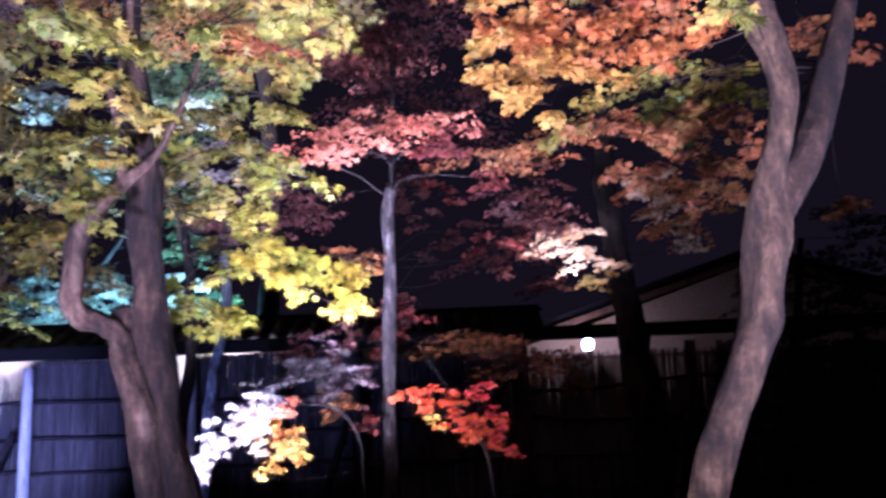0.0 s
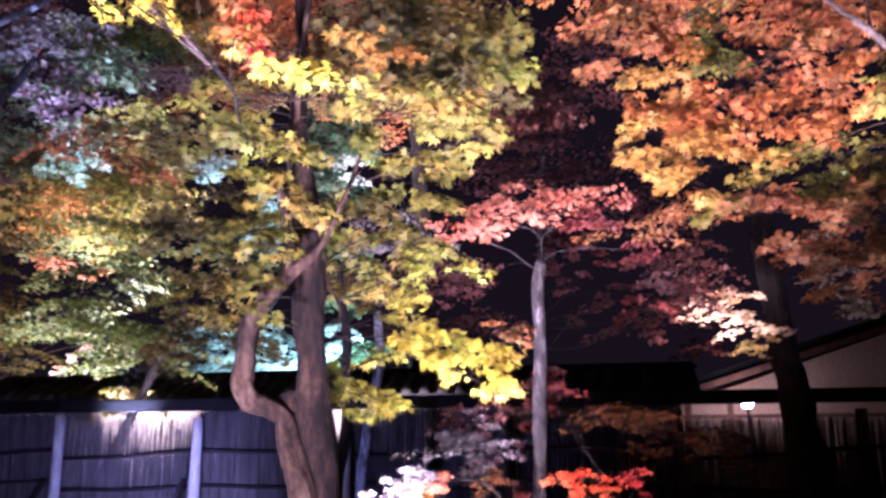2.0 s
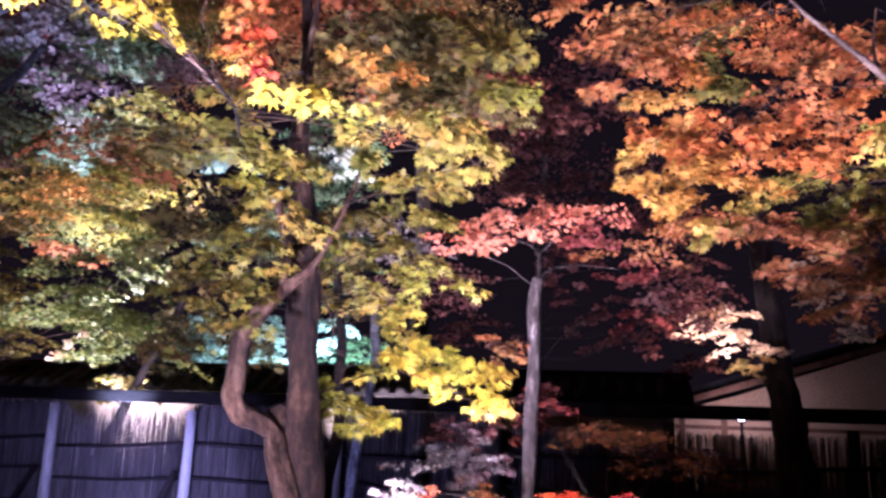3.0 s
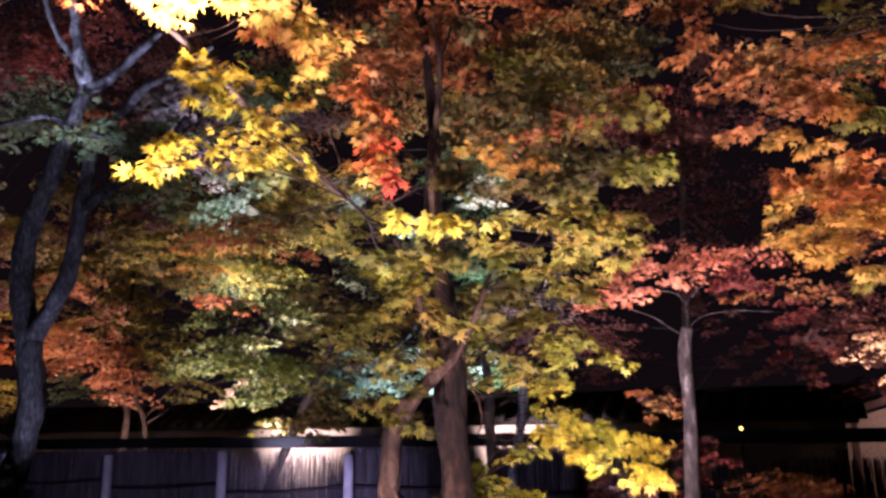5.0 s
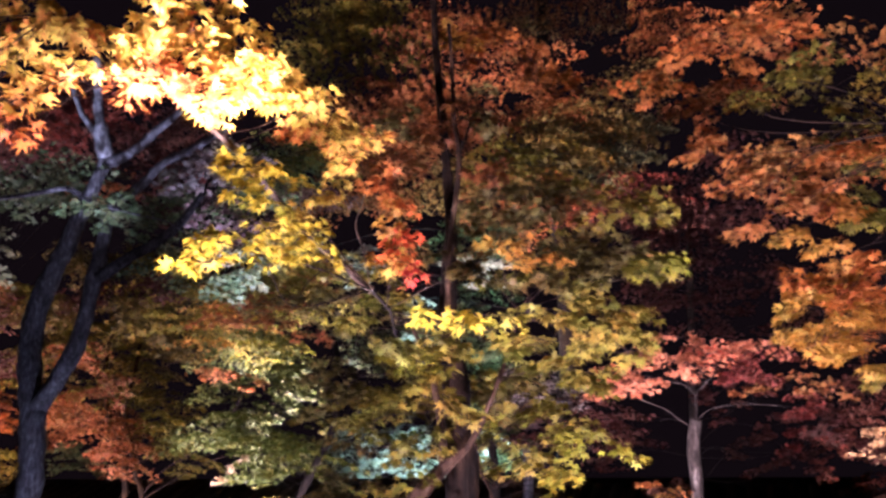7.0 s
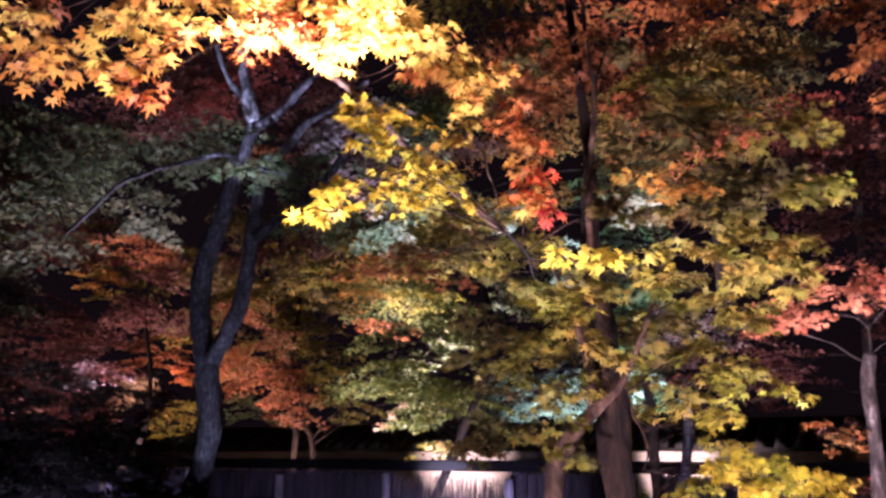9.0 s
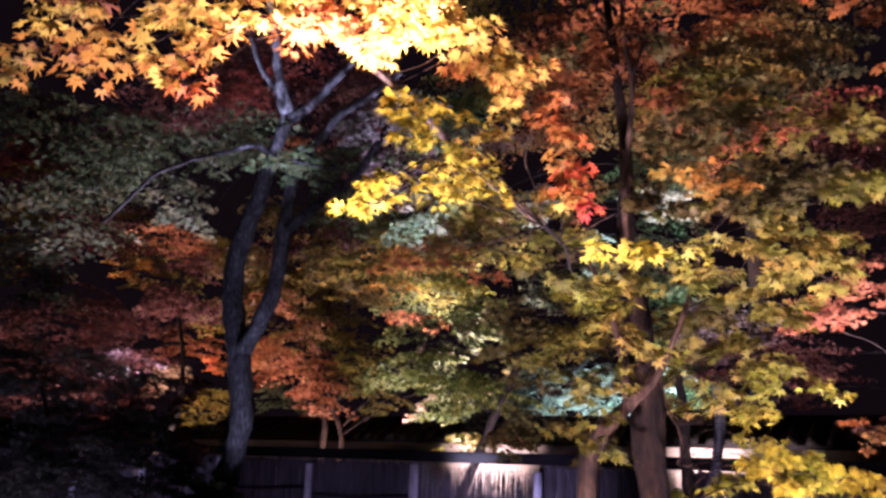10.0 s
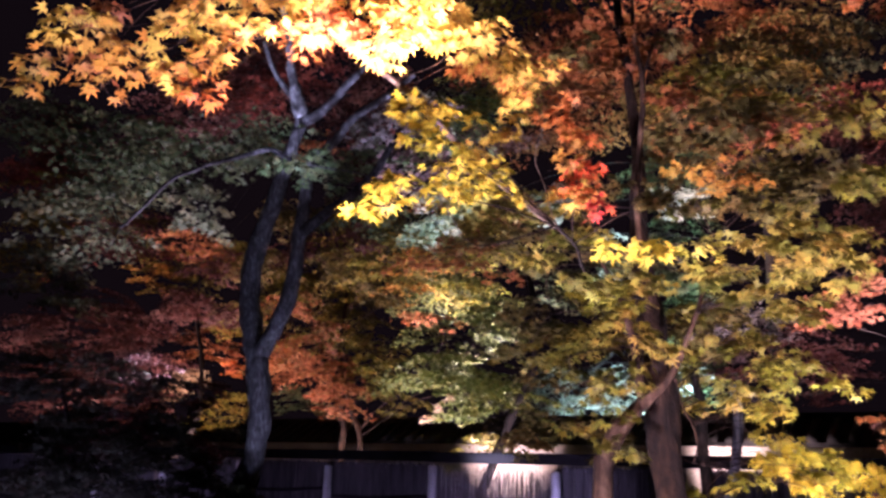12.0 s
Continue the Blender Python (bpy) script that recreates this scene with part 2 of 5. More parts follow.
TILE = surface("roof_tile", [(0.3, (0.008, 0.008, 0.009)), (0.7, (0.018, 0.018, 0.02))], 6.0, 0.8, (1, 1, 1), 0.3, 8.0)
TIMBER = surface("house_timber", [(0.3, (0.10, 0.055, 0.035)), (0.7, (0.19, 0.11, 0.07))], 4.0, 0.7, (1, 1, 0.2), 0.4, 8.0)
SOIL = surface("moss_soil", [(0.3, (0.018, 0.016, 0.010)), (0.55, (0.035, 0.034, 0.016)), (0.75, (0.06, 0.045, 0.025))], 1.6, 0.95, (1, 1, 1), 0.8, 12.0, 0.03)
GLOW, gt, gb, _ = nodes_of("lamp_glow")
gb.inputs["Emission Color"].default_value, gb.inputs["Emission Strength"].default_value = (1, 0.93, 0.85, 1), 14.0

GLOW_SMALL, gt, gb, _ = nodes_of("small_lamp_glow")
gb.inputs["Emission Color"].default_value, gb.inputs["Emission Strength"].default_value = (1, 0.7, 0.1, 1), 3.0


# ---- mesh helpers ----
def mesh_of(name, verts, faces, material, smooth=False):
    me = bpy.data.meshes.new(name)
    me.from_pydata([tuple(v) for v in verts], [], faces)
    me.materials.append(material)
    if smooth:
        me.polygons.foreach_set("use_smooth", [True] * len(me.polygons))
    me.update()
    return me


def part(name, me, parent, label=""):
    """Links a mesh, whose points are in world metres, as one part under its thing."""
    ob = new(name, me)
    ob.parent = parent
    up = parent
    while up:
        ob.location = ob.location - up.location
        up = up.parent
    return tagged(ob, label=label)


def thing(name, at, label, category, group="", kind=""):
    ob = new(name)
    ob.location = at
    ob.empty_display_size = 0.1
    return tagged(ob, label, category, group, kind)


def curve_points(points, steps=6, wander=0.0):
    """A smooth line through the points, with a little wander."""
    p = [np.array(q, float) for q in points]
    gap = [np.linalg.norm(b - a) + 1e-6 for a, b in zip(p, p[1:])]
    slope = [(p[1] - p[0]) / gap[0]]
    for i in range(1, len(p) - 1):
        slope.append(((p[i] - p[i - 1]) / gap[i - 1] * gap[i] + (p[i + 1] - p[i]) / gap[i] * gap[i - 1]) / (gap[i - 1] + gap[i]))
    slope.append((p[-1] - p[-2]) / gap[-1])
    out = []
    for i, g in enumerate(gap):
        for k in range(steps):
            s = k / steps
            out.append((2 * s ** 3 - 3 * s * s + 1) * p[i] + (s ** 3 - 2 * s * s + s) * g * slope[i]
                       + (3 * s * s - 2 * s ** 3) * p[i + 1] + (s ** 3 - s * s) * g * slope[i + 1])
    out.append(p[-1])
    if wander:
        out = [q + wander * np.array(noise.noise_vector(Vector(q * 3.1))) for q in out]
    return out


def tube(points, r0, r1=0, sides=10, knots=0.10, seed=0.0):
    """Verts and faces of a tapered, slightly knotty limb along the points."""
    n = len(points)
    radii = r0 if isinstance(r0, tuple) else (r0, r1)
    verts, faces = [], []
    side = np.array((1.0, 0.13, 0.07))
    for i, q in enumerate(points):
        d = points[min(i + 1, n - 1)] - points[max(i - 1, 0)]
        d = d / (np.linalg.norm(d) + 1e-9)
        u = side - d * side.dot(d)
        u = u / (np.linalg.norm(u) + 1e-9)
        v = np.cross(d, u)
        r = np.interp(i / max(n - 1, 1), np.linspace(0, 1, len(radii)), radii)
        for k in range(sides):
            a = 2 * math.pi * k / sides
            w = u * math.cos(a) + v * math.sin(a)
            bumpy = 1 + knots * noise.noise(Vector((w[0] * 1.3 + seed, w[1] * 1.3 + q[1], w[2] * 1.3 + q[2] * 4.0)))
            verts.append(q + w * r * bumpy)
    for i in range(n - 1):
        for k in range(sides):
            a, b = i * sides + k, i * sides + (k + 1) % sides
            faces.append((a, b, b + sides, a + sides))
    faces.append(tuple(range(sides))[::-1])
    faces.append(tuple(range((n - 1) * sides, n * sides)))
    return verts, faces


def box(x0, x1, y0, y1, z0, z1):
    v = [(x, y, z) for z in (z0, z1) for y in (y0, y1) for x in (x0, x1)]
    return v, [(0, 2, 3, 1), (4, 5, 7, 6), (0, 1, 5, 4), (2, 6, 7, 3), (0, 4, 6, 2), (1, 3, 7, 5)]


def beam_mesh(name, x0, x1, y0, y1, z0, z1, material, edge=0.012):
    bm = bmesh.new()
    v, f = box(x0, x1, y0, y1, z0, z1)
    vs = [bm.verts.new(q) for q in v]
    for q in f:
        bm.faces.new([vs[i] for i in q])
    bmesh.ops.bevel(bm, geom=bm.edges[:], offset=edge, segments=2, affect="EDGES")
    me = bpy.data.meshes.new(name)
    bm.to_mesh(me)
    bm.free()
    me.materials.append(material)
    return me


# ---- trees ----
def leaf_shape(lobes):
    """A maple leaf of unit span lying flat, its stalk at the origin: points and triangles."""
    if lobes == 7:
        tips = ((-128, 0.34), (-85, 0.62), (-42, 0.88), (0, 1.0), (42, 0.88), (85, 0.62), (128, 0.34))
    else:
        tips = ((-105, 0.5), (-48, 0.85), (0, 1.0), (48, 0.85), (105, 0.5))
    ring = []
    for i, (a, r) in enumerate(tips):
        ring.append((a, r))
        if i + 1 < len(tips):
            ring.append(((a + tips[i + 1][0]) / 2, 0.37))
    pts = [(0.0, 0.0, 0.02)] + [(math.sin(radians(a)) * r, math.cos(radians(a)) * r, -0.16 * r * r) for a, r in ring]
    tris = [(0, i + 1, i) for i in range(1, len(ring))]
    return np.array(pts) * 0.62, np.array(tris)


LEAF7, LEAF5 = leaf_shape(7), leaf_shape(5)


def turns(rng, q, tilt):
    """Turns for leaves at the places q of a spray: they point outwards from its middle and hang down, each a little its own way."""
    n = len(q)
    yaw = np.arctan2(-q[:, 0], q[:, 1]) + rng.normal(0, 0.75, n)
    lean = -(tilt + rng.normal(0, 0.35, n))
    roll = rng.normal(0, 0.38, n)
    cy, sy, cx, sx, cr, sr = np.cos(yaw), np.sin(yaw), np.cos(lean), np.sin(lean), np.cos(roll), np.sin(roll)
    z, o = np.zeros(n), np.ones(n)
    rz = np.stack([cy, -sy, z, sy, cy, z, z, z, o], 1).reshape(n, 3, 3)
    rx = np.stack([o, z, z, z, cx, -sx, z, sx, cx], 1).reshape(n, 3, 3)
    ry = np.stack([cr, z, sr, z, o, z, -sr, z, cr], 1).reshape(n, 3, 3)
    return rz @ rx @ ry


def spray_points(rng, n, rx, ry, rz, leaf):
    """Places of n leaves in a spray: leafy tongues that reach outwards and droop, each on its own twig, with gaps between them."""
    tongues = int(np.clip(1.2 * rx * rz / (leaf * leaf * 3.2), 3, 16))
    a, r = rng.uniform(0, 2 * math.pi, tongues), np.sqrt(rng.uniform(0, 1, tongues)) * 0.62
    mid = np.stack([rx * r * np.cos(a), ry * r * np.sin(a), rz * rng.permutation(np.linspace(-0.6, 0.75, tongues)) * (1 - 0.5 * r)], 1)
    yaw = a + rng.normal(0, 0.5, tongues)
    reach = np.maximum(rng.uniform(0.5, 0.95, tongues) * np.hypot(rx * np.cos(yaw), ry * np.sin(yaw)), 1.5 * leaf)
    broad = np.maximum(reach * rng.uniform(0.25, 0.45, tongues), 0.9 * leaf)
    drop = np.minimum(reach * rng.uniform(0.05, 0.45, tongues), 0.75 * rz)
    who = rng.choice(tongues, n, p=reach * broad / np.sum(reach * broad))
    s, w = rng.uniform(0, 1, n), rng.uniform(-1, 1, n)
    twig = np.round(s * 7) / 7 * 0.65 + s * 0.35
    out = reach[who] * (twig - 0.45)
    side = broad[who] * w * np.sin(math.pi * np.clip(0.1 + 0.88 * s, 0, 1)) ** 0.7
    q = mid[who] + np.stack([out * np.cos(yaw[who]) - side * np.sin(yaw[who]), out * np.sin(yaw[who]) + side * np.cos(yaw[who]),
                             -drop[who] * (s ** 1.6 - 0.4) - 0.35 * np.abs(side) * drop[who] / reach[who]], 1)
    q += np.clip(rng.normal(0, 1, (n, 3)), -1.8, 1.8) * leaf * np.array((0.25, 0.25, 0.22))
    tip = 0.4 * reach
    ends = mid + np.stack([tip * np.cos(yaw), tip * np.sin(yaw), -0.4 * drop], 1)
    return q, np.concatenate([ends, mid])


def leaves_mesh(name, pos, turn, size, shape, material):
    pts, tris = shape
    n, k, m = len(pos), len(pts), len(tris)
    v = (np.einsum("nij,kj->nki", turn, pts) * size[:, None, None] + pos[:, None, :]).reshape(-1, 3)
    f = (tris[None] + (np.arange(n) * k)[:, None, None]).reshape(-1, 3)
    me = bpy.data.meshes.new(name)
    me.vertices.add(len(v))
    me.vertices.foreach_set("co", v.astype(np.float32).ravel())
    me.loops.add(f.size)
    me.loops.foreach_set("vertex_index", f.astype(np.int32).ravel())
    me.polygons.add(len(f))
    me.polygons.foreach_set("loop_start", np.arange(0, f.size, 3, dtype=np.int32))
    me.materials.append(material)
    me.update(calc_edges=True)
    return me


LEAF_MESH = {}


def single_leaf(tint):
    """The shared mesh of one loose leaf."""
    if tint not in LEAF_MESH:
        LEAF_MESH[tint] = mesh_of("leaf", LEAF7[0], [tuple(int(i) for i in t) for t in LEAF7[1]], SINGLE[tint])
    return LEAF_MESH[tint]


class Tree:
    """A tree: a tapered trunk and limbs through given places, and sprays of leaves, each on a branch from the nearest limb."""

    def __init__(self, name, base, label, bark, category="tree", group=""):
        self.root = thing(name, base, label, category, group)
        self.bark, self.spine, self.count = bark, [], 0
        # fine branches get darkened bark so that they sink into the dark gaps
        self.fine_bark = BARK_DEEP if bark in (BARK, BARK_TAN) else BARK_UNLIT

    def limb(self, name, points, r0, r1=0, label="", sides=12, wander=0.02, bark=None):
        line = curve_points(points, 9, wander)
        v, f = tube(line, r0, r1, sides, 0.34, self.count * 7.7)
        part(name, mesh_of(name, v, f, bark or self.bark, True), self.root, label)
        radii = r0 if isinstance(r0, tuple) else (r0, r1)
        self.spine += [(q, np.interp(i / len(line), np.linspace(0, 1, len(radii)), radii)) for i, q in enumerate(line)]
        self.count += 1

    def burl(self, at, r):
        """A rounded stub of a lost limb."""
        bm = bmesh.new()
        bmesh.ops.create_icosphere(bm, subdivisions=3, radius=r)
        for q in bm.verts:
            q.co = q.co * (1 + 0.35 * noise.noise(q.co * 1.4 / r)) + Vector(at)
        me = bpy.data.meshes.new("burl")
        bm.to_mesh(me)
        bm.free()
        me.materials.append(BARK_DEEP)
        me.polygons.foreach_set("use_smooth", [True] * len(me.polygons))
        part("burl", me, self.root, "dark knotty burl")

    def sprays(self, rows, leaf=0.06, dense=2.0, fine=False, depth=0.75, join=True, tilt=0.5, seed=1, singles=0, stem=1.0):
        for i, (x, y, z, rx, rz, tint) in enumerate(rows):
            rng = np.random.default_rng(seed * 1000 + i)
            ry = depth * min(rx, 1.6)
            n = int(dense * math.pi * rx * rz / (leaf * leaf) * 0.92) + 12
            at = np.array((x, y, z))
            pos, fans = spray_points(rng, n, rx, ry, rz, leaf)
            turn, size = turns(rng, pos, tilt), leaf * rng.uniform(0.7, 1.25, n)
            loose = min(n // 3, singles)
            me = leaves_mesh("leaf_spray", (pos + at)[loose:], turn[loose:], size[loose:], LEAF7 if fine else LEAF5, LEAF[tint])
            spray = part("leaf_spray", me, self.root, TINT_WORDS[tint] + " leaves")
            tagged(spray, kind="stuff")
            for k in range(loose):
                one = new("leaf", single_leaf(tint))
                one.parent = spray
                one.matrix_local = Matrix.Translation(pos[k] + at) @ Matrix(turn[k].tolist()).to_4x4() @ Matrix.Scale(size[k], 4)
            if join:
                self.twigs(rng, at, fans, rx, leaf, stem)

    def twigs(self, rng, at, fans, rx, leaf, slim):
        """The branch that carries a spray, and its fine twigs."""
        near = min(self.spine, key=lambda s: np.linalg.norm(s[0] - at) + 0.8 * max(0, s[0][2] - at[2]))
        root, thick = near
        verts, faces = [], []
        gap = np.linalg.norm(at - root)
        r = min(thick * 0.5, 0.0015 + 0.0018 * gap + 0.0015 * rx) * slim
        mid = (root + at) / 2 + np.array((0, 0, 0.08 * gap)) + rng.normal(0, 0.09 * gap, 3)
        stem = curve_points([root, mid, at + (0, 0, -0.02)], 5)
        lines = [(stem, r, r * 0.45, 6)]
        for c in fans[:12]:
            bend = at + c * 0.5 + rng.normal(0, 0.06 * rx, 3)
            lines.append((curve_points([at + (0, 0, -0.02), bend, at + c], 3), r * 0.4, 0.0015, 4))
        for i, (line, a, b, sides) in enumerate(lines):
            v, f = tube(line, a, b, sides, 0.05)
            if i == 0:
                part("branch", mesh_of("branch", v, f, self.fine_bark, True), self.root)
                continue
            faces += [tuple(j + len(verts) for j in q) for q in f]
            verts += v
        tagged(part("twig", mesh_of("twig", verts, faces, self.fine_bark, True), self.root), kind="stuff")


TINT_WORDS = {"yellow": "bright yellow", "gold": "golden orange", "lime": "yellow-green", "olive": "olive green", "green": "dark green",
              "sage": "grey-green", "rust": "rusty brown", "orange": "orange", "amber": "amber", "salmon": "salmon orange", "red": "bright red",
              "crimson": "crimson", "ivory": "light-painted ivory white", "flame": "flame red", "maroon": "dark maroon", "rose": "rose red", "mauve": "dull mauve", "cream": "cream yellow", "pale": "pale whitish green", "shade": "shade-darkened green", "fern": "light green", "moss": "dark olive brown", "ash": "pale greyish pink"}

# ---- ground ----
def ground_mesh():
    bm = bmesh.new()
    xs = [-400, -120, -40] + [-24 + 1.5 * i for i in range(33)] + [40, 120, 400]
    ys = [-400, -100, -30] + [-8 + 1.5 * i for i in range(28)] + [60, 150, 400]
    grid = [[bm.verts.new((x, y, 0.05 * noise.noise(Vector((x * 0.4, y * 0.4, 0))))) for x in xs] for y in ys]
    for j in range(len(ys) - 1):
        for i in range(len(xs) - 1):
            bm.faces.new((grid[j][i], grid[j][i + 1], grid[j + 1][i + 1], grid[j + 1][i]))
    me = bpy.data.meshes.new("ground")
    bm.to_mesh(me)
    bm.free()
    me.materials.append(SOIL)
    me.polygons.foreach_set("use_smooth", [True] * len(me.polygons))
    return me


tagged(new("ground", ground_mesh()), "dark mossy garden soil at night", "ground", kind="structure")

# ---- brushwood fence ----
FENCE_Y, BAY, POST_X = 10.40, 1.86, -4.255
fence = thing("fence", (POST_X, FENCE_Y, 0), "rustic brushwood fence with pale log posts and dark cap beam", "fence", kind="structure")


def post_mesh(x, lean, top):
    line = [np.array((x + lean * (z - top), FENCE_Y - 0.05, z)) for z in np.linspace(-0.1, top, 9)]
    v, f = tube(line, 0.066, 0.06, 14, 0.10, x)
    # posts right of -0.6 take the darker wood in place of shade
    return mesh_of("post", v, f, POST_WOOD if x < -0.6 else POST_UNLIT, True)


def brush_mesh(x0, x1, rng, top, ragged):
    """Upright twigs of one bay in two layers, bound flat, with ragged tips."""
    verts, faces = [], []
    for layer in range(3):
        count = int((x1 - x0) / (0.007 if ragged > 0.1 else 0.011))
        for i in range(count):
            x = x0 + (i + rng.uniform(0, 1)) * (x1 - x0) / count
            y = FENCE_Y + 0.06 + 0.022 * layer + rng.uniform(-0.006, 0.006)
            h = top - abs(rng.normal(0, ragged)) - 0.01 * layer
            w = rng.uniform(0.003, 0.006) if ragged > 0.1 else rng.uniform(0.006, 0.012)
            lean = rng.normal(0, 0.012)
            b = len(verts)
            for z, k in ((0.0, 1.0), (h * 0.6, 1.0), (h, 0.35 if ragged > 0.05 else 0.8)):
                for dx, dy in ((-w, 0), (w * 0.2, -w), (w, w * 0.5)):
                    verts.append((x + dx * k + lean * z, y + dy * k, z))
            for s in (0, 3):
                for k in range(3):
                    a, c = b + s + k, b + s + (k + 1) % 3
                    faces.append((a, c, c + 3, a + 3))
    return mesh_of("brush_panel", verts, faces, BRUSH)


fence_rng = np.random.default_rng(5)
posts = [POST_X + BAY * k for k in range(-7, 8)]
for k, x in enumerate(posts):
    part("post", post_mesh(x, fence_rng.normal(0, 0.006), 2.0 + fence_rng.normal(-0.01, 0.015)), fence, "round log post, pale grey, shade-darkened at the right")
    top, foot = np.array((x - 0.10, FENCE_Y - 0.11, 1.25)), np.array((x - 0.42, FENCE_Y - 0.75, -0.05))
    v, f = tube([top + (foot - top) * s for s in np.linspace(0, 1, 6)], 0.04, 0.05, 8, 0.1, x)
    part("brace", mesh_of("brace", v, f, RAIL_WOOD, True), fence, "dark slanting prop")
RAIL_Z = (1.56, 1.18, 0.80, 0.42)
for k in range(len(posts) - 1):
    x0, x1 = posts[k], posts[k + 1]
    # ragged tips bare the lit wall, standing in for lamplight on the brush
    lit_bay = k == 6
    top, ragged = (2.04, 0.17) if lit_bay else (2.05, 0.03) if x0 < -1 else (1.93, 0.06)
    # opening added so that the lit wall shows as a bright patch
    gap = 0.36 if k == 7 else 0
    tagged(part("brush_panel", brush_mesh(x0 - 0.03, x1 + 0.03 - gap, fence_rng, top, ragged), fence), kind="stuff")
    if gap:
        tagged(part("brush_panel", brush_mesh(x1 - gap, x1 + 0.03, fence_rng, 1.76, 0.06), fence, "short brushwood"), kind="stuff")
    ends = fence_rng.normal(0, 0.035, (len(RAIL_Z), 2))
    if k == 6:
        ends[:, 0] -= 0.08
    for z, (a, b) in zip(RAIL_Z, ends):
        line = [np.array((x0 + (x1 - x0) * s, FENCE_Y + 0.012, z + a + (b - a) * s + 0.012 * math.sin(7 * s + z))) for s in np.linspace(0.0, 1.0, 9)]
        v, f = tube(line, 0.022, 0.022, 8, 0.1, x0 + z)
        part("rail", mesh_of("rail", v, f, RAIL_WOOD, True), fence, "dark bamboo rail")
for k in range(0, len(posts) - 1, 2):
    x0, x1 = posts[k] + 0.002, posts[min(k + 2, len(posts) - 1)] - 0.002
    lift = fence_rng.normal(0, 0.006)
    part("cap_beam", beam_mesh("cap_beam", x0, x1, FENCE_Y - 0.12, FENCE_Y + 0.14, 2.055 + lift, 2.195 + lift, BEAM_WOOD), fence, "dark weathered cap beam")

# ---- plaster wall with a tiled coping, behind the fence ----
WALL_Y = 15.0
wall = thing("wall_garden", (-8, WALL_Y, 0), "white plastered garden wall with dark tiled coping", "wall", kind="structure")
part("wall_body", beam_mesh("wall_body", -30, 1.69, WALL_Y, WALL_Y + 0.35, -0.1, 2.62, PLASTER, 0.02), wall, "white lime plaster")


def tile_mesh():
    """One half-round cover tile running down the coping, with a round end."""
    verts, faces = [], []
    for s in np.linspace(0, 1, 4):
        for a in np.linspace(0, math.pi, 7):
            verts.append((0.085 * math.cos(a), -0.62 * s, 0.34 * (1 - s) + 0.075 * math.sin(a)))
    for i in range(3):
        for k in range(6):
            a = i * 7 + k
            faces.append((a, a + 1, a + 8, a + 7))
    faces.append(tuple(range(21, 28)))
    return mesh_of("roof_tile", verts, faces, TILE, True)


v, f = [], []
for dy, z in ((-0.62, 2.44), (-0.60, 2.50), (0.17, 2.86), (0.17, 2.80)):
    v += [(-30, WALL_Y + dy, z), (1.95, WALL_Y + dy, z)]
f = [(0, 1, 3, 2), (2, 3, 5, 4), (4, 5, 7, 6), (6, 7, 1, 0), (0, 2, 4, 6), (1, 7, 5, 3)]
part("coping", mesh_of("coping", v, f, TILE), wall, "dark roof tiles")
v, f = [], []
for dy, z in ((0.18, 2.80), (0.18, 2.86), (0.95, 2.50), (0.97, 2.44)):
    v += [(-30, WALL_Y + dy, z), (1.95, WALL_Y + dy, z)]
f = [(0, 1, 3, 2), (2, 3, 5, 4), (4, 5, 7, 6), (6, 7, 1, 0), (0, 2, 4, 6), (1, 7, 5, 3)]
part("coping", mesh_of("coping", v, f, TILE), wall, "dark roof tiles")
part("ridge", beam_mesh("ridge", -30, 1.98, WALL_Y + 0.05, WALL_Y + 0.30, 2.84, 3.0, TILE, 0.05), wall, "dark ridge tiles")
TILE_ME = tile_mesh()
for i in range(106):
    t = new("roof_tile", TILE_ME)
    t.parent = wall
    t.location = (-29.8 + 0.298 * i + 8, 0.0 + 0.0, 2.50)

# ---- house with a lit gable ----
HY = 19.8
house = thing("house", (6.0, HY, 0), "tan plastered house with timber posts and low gabled roof", "house")


def prism(name, pts, y0, y1, material):
    n = len(pts)
    v = [(x, y0, z) for x, z in pts] + [(x, y1, z) for x, z in pts]
    f = [tuple(range(n)), tuple(range(2 * n - 1, n - 1, -1))] + [(i, i + n, (i + 1) % n + n, (i + 1) % n) for i in range(n)]
    return mesh_of(name, v, f, material)


part("wall", prism("wall", [(1.7, -0.1), (12.2, -0.1), (12.2, 2.75), (7.0, 4.25), (3.3, 3.0), (1.7, 2.55)], HY, HY + 6, HOUSE_WALL), house, "tan plaster")
for sx in (-1, 1):
    e, a = 7.0 + sx * 5.6, 7.0
    part("roof", prism("roof", [(e, 2.62), (a, 4.35), (a, 4.56), (e, 2.80)][::sx], HY - 0.7, HY + 6.6, TILE), house, "dark tiled roof slope")
    part("bargeboard", prism("bargeboard", [(e, 2.50), (a, 4.22), (a, 4.36), (e, 2.63)][::sx], HY - 0.74, HY - 0.68, TIMBER), house, "brown timber bargeboard")
for x in (2.15, 3.0, 4.4, 6.2, 8.0):
    part("timber_post", beam_mesh("timber_post", x - 0.06, x + 0.06, HY - 0.03, HY + 0.02, 0, 2.6, TIMBER, 0.006), house, "brown timber post")
part("timber_beam", beam_mesh("timber_beam", 1.75, 12.1, HY - 0.028, HY + 0.02, 2.28, 2.36, TIMBER, 0.006), house, "brown timber beam")
NX, NY, NZ = 3.21, 18.75, 2.54
lantern = thing("yard_lamp", (NX, NY, 0), "glowing white round lamp on a dark pole before the house", "lamp")
bm = bmesh.new()
bmesh.ops.create_uvsphere(bm, u_segments=20, v_segments=12, radius=0.12)
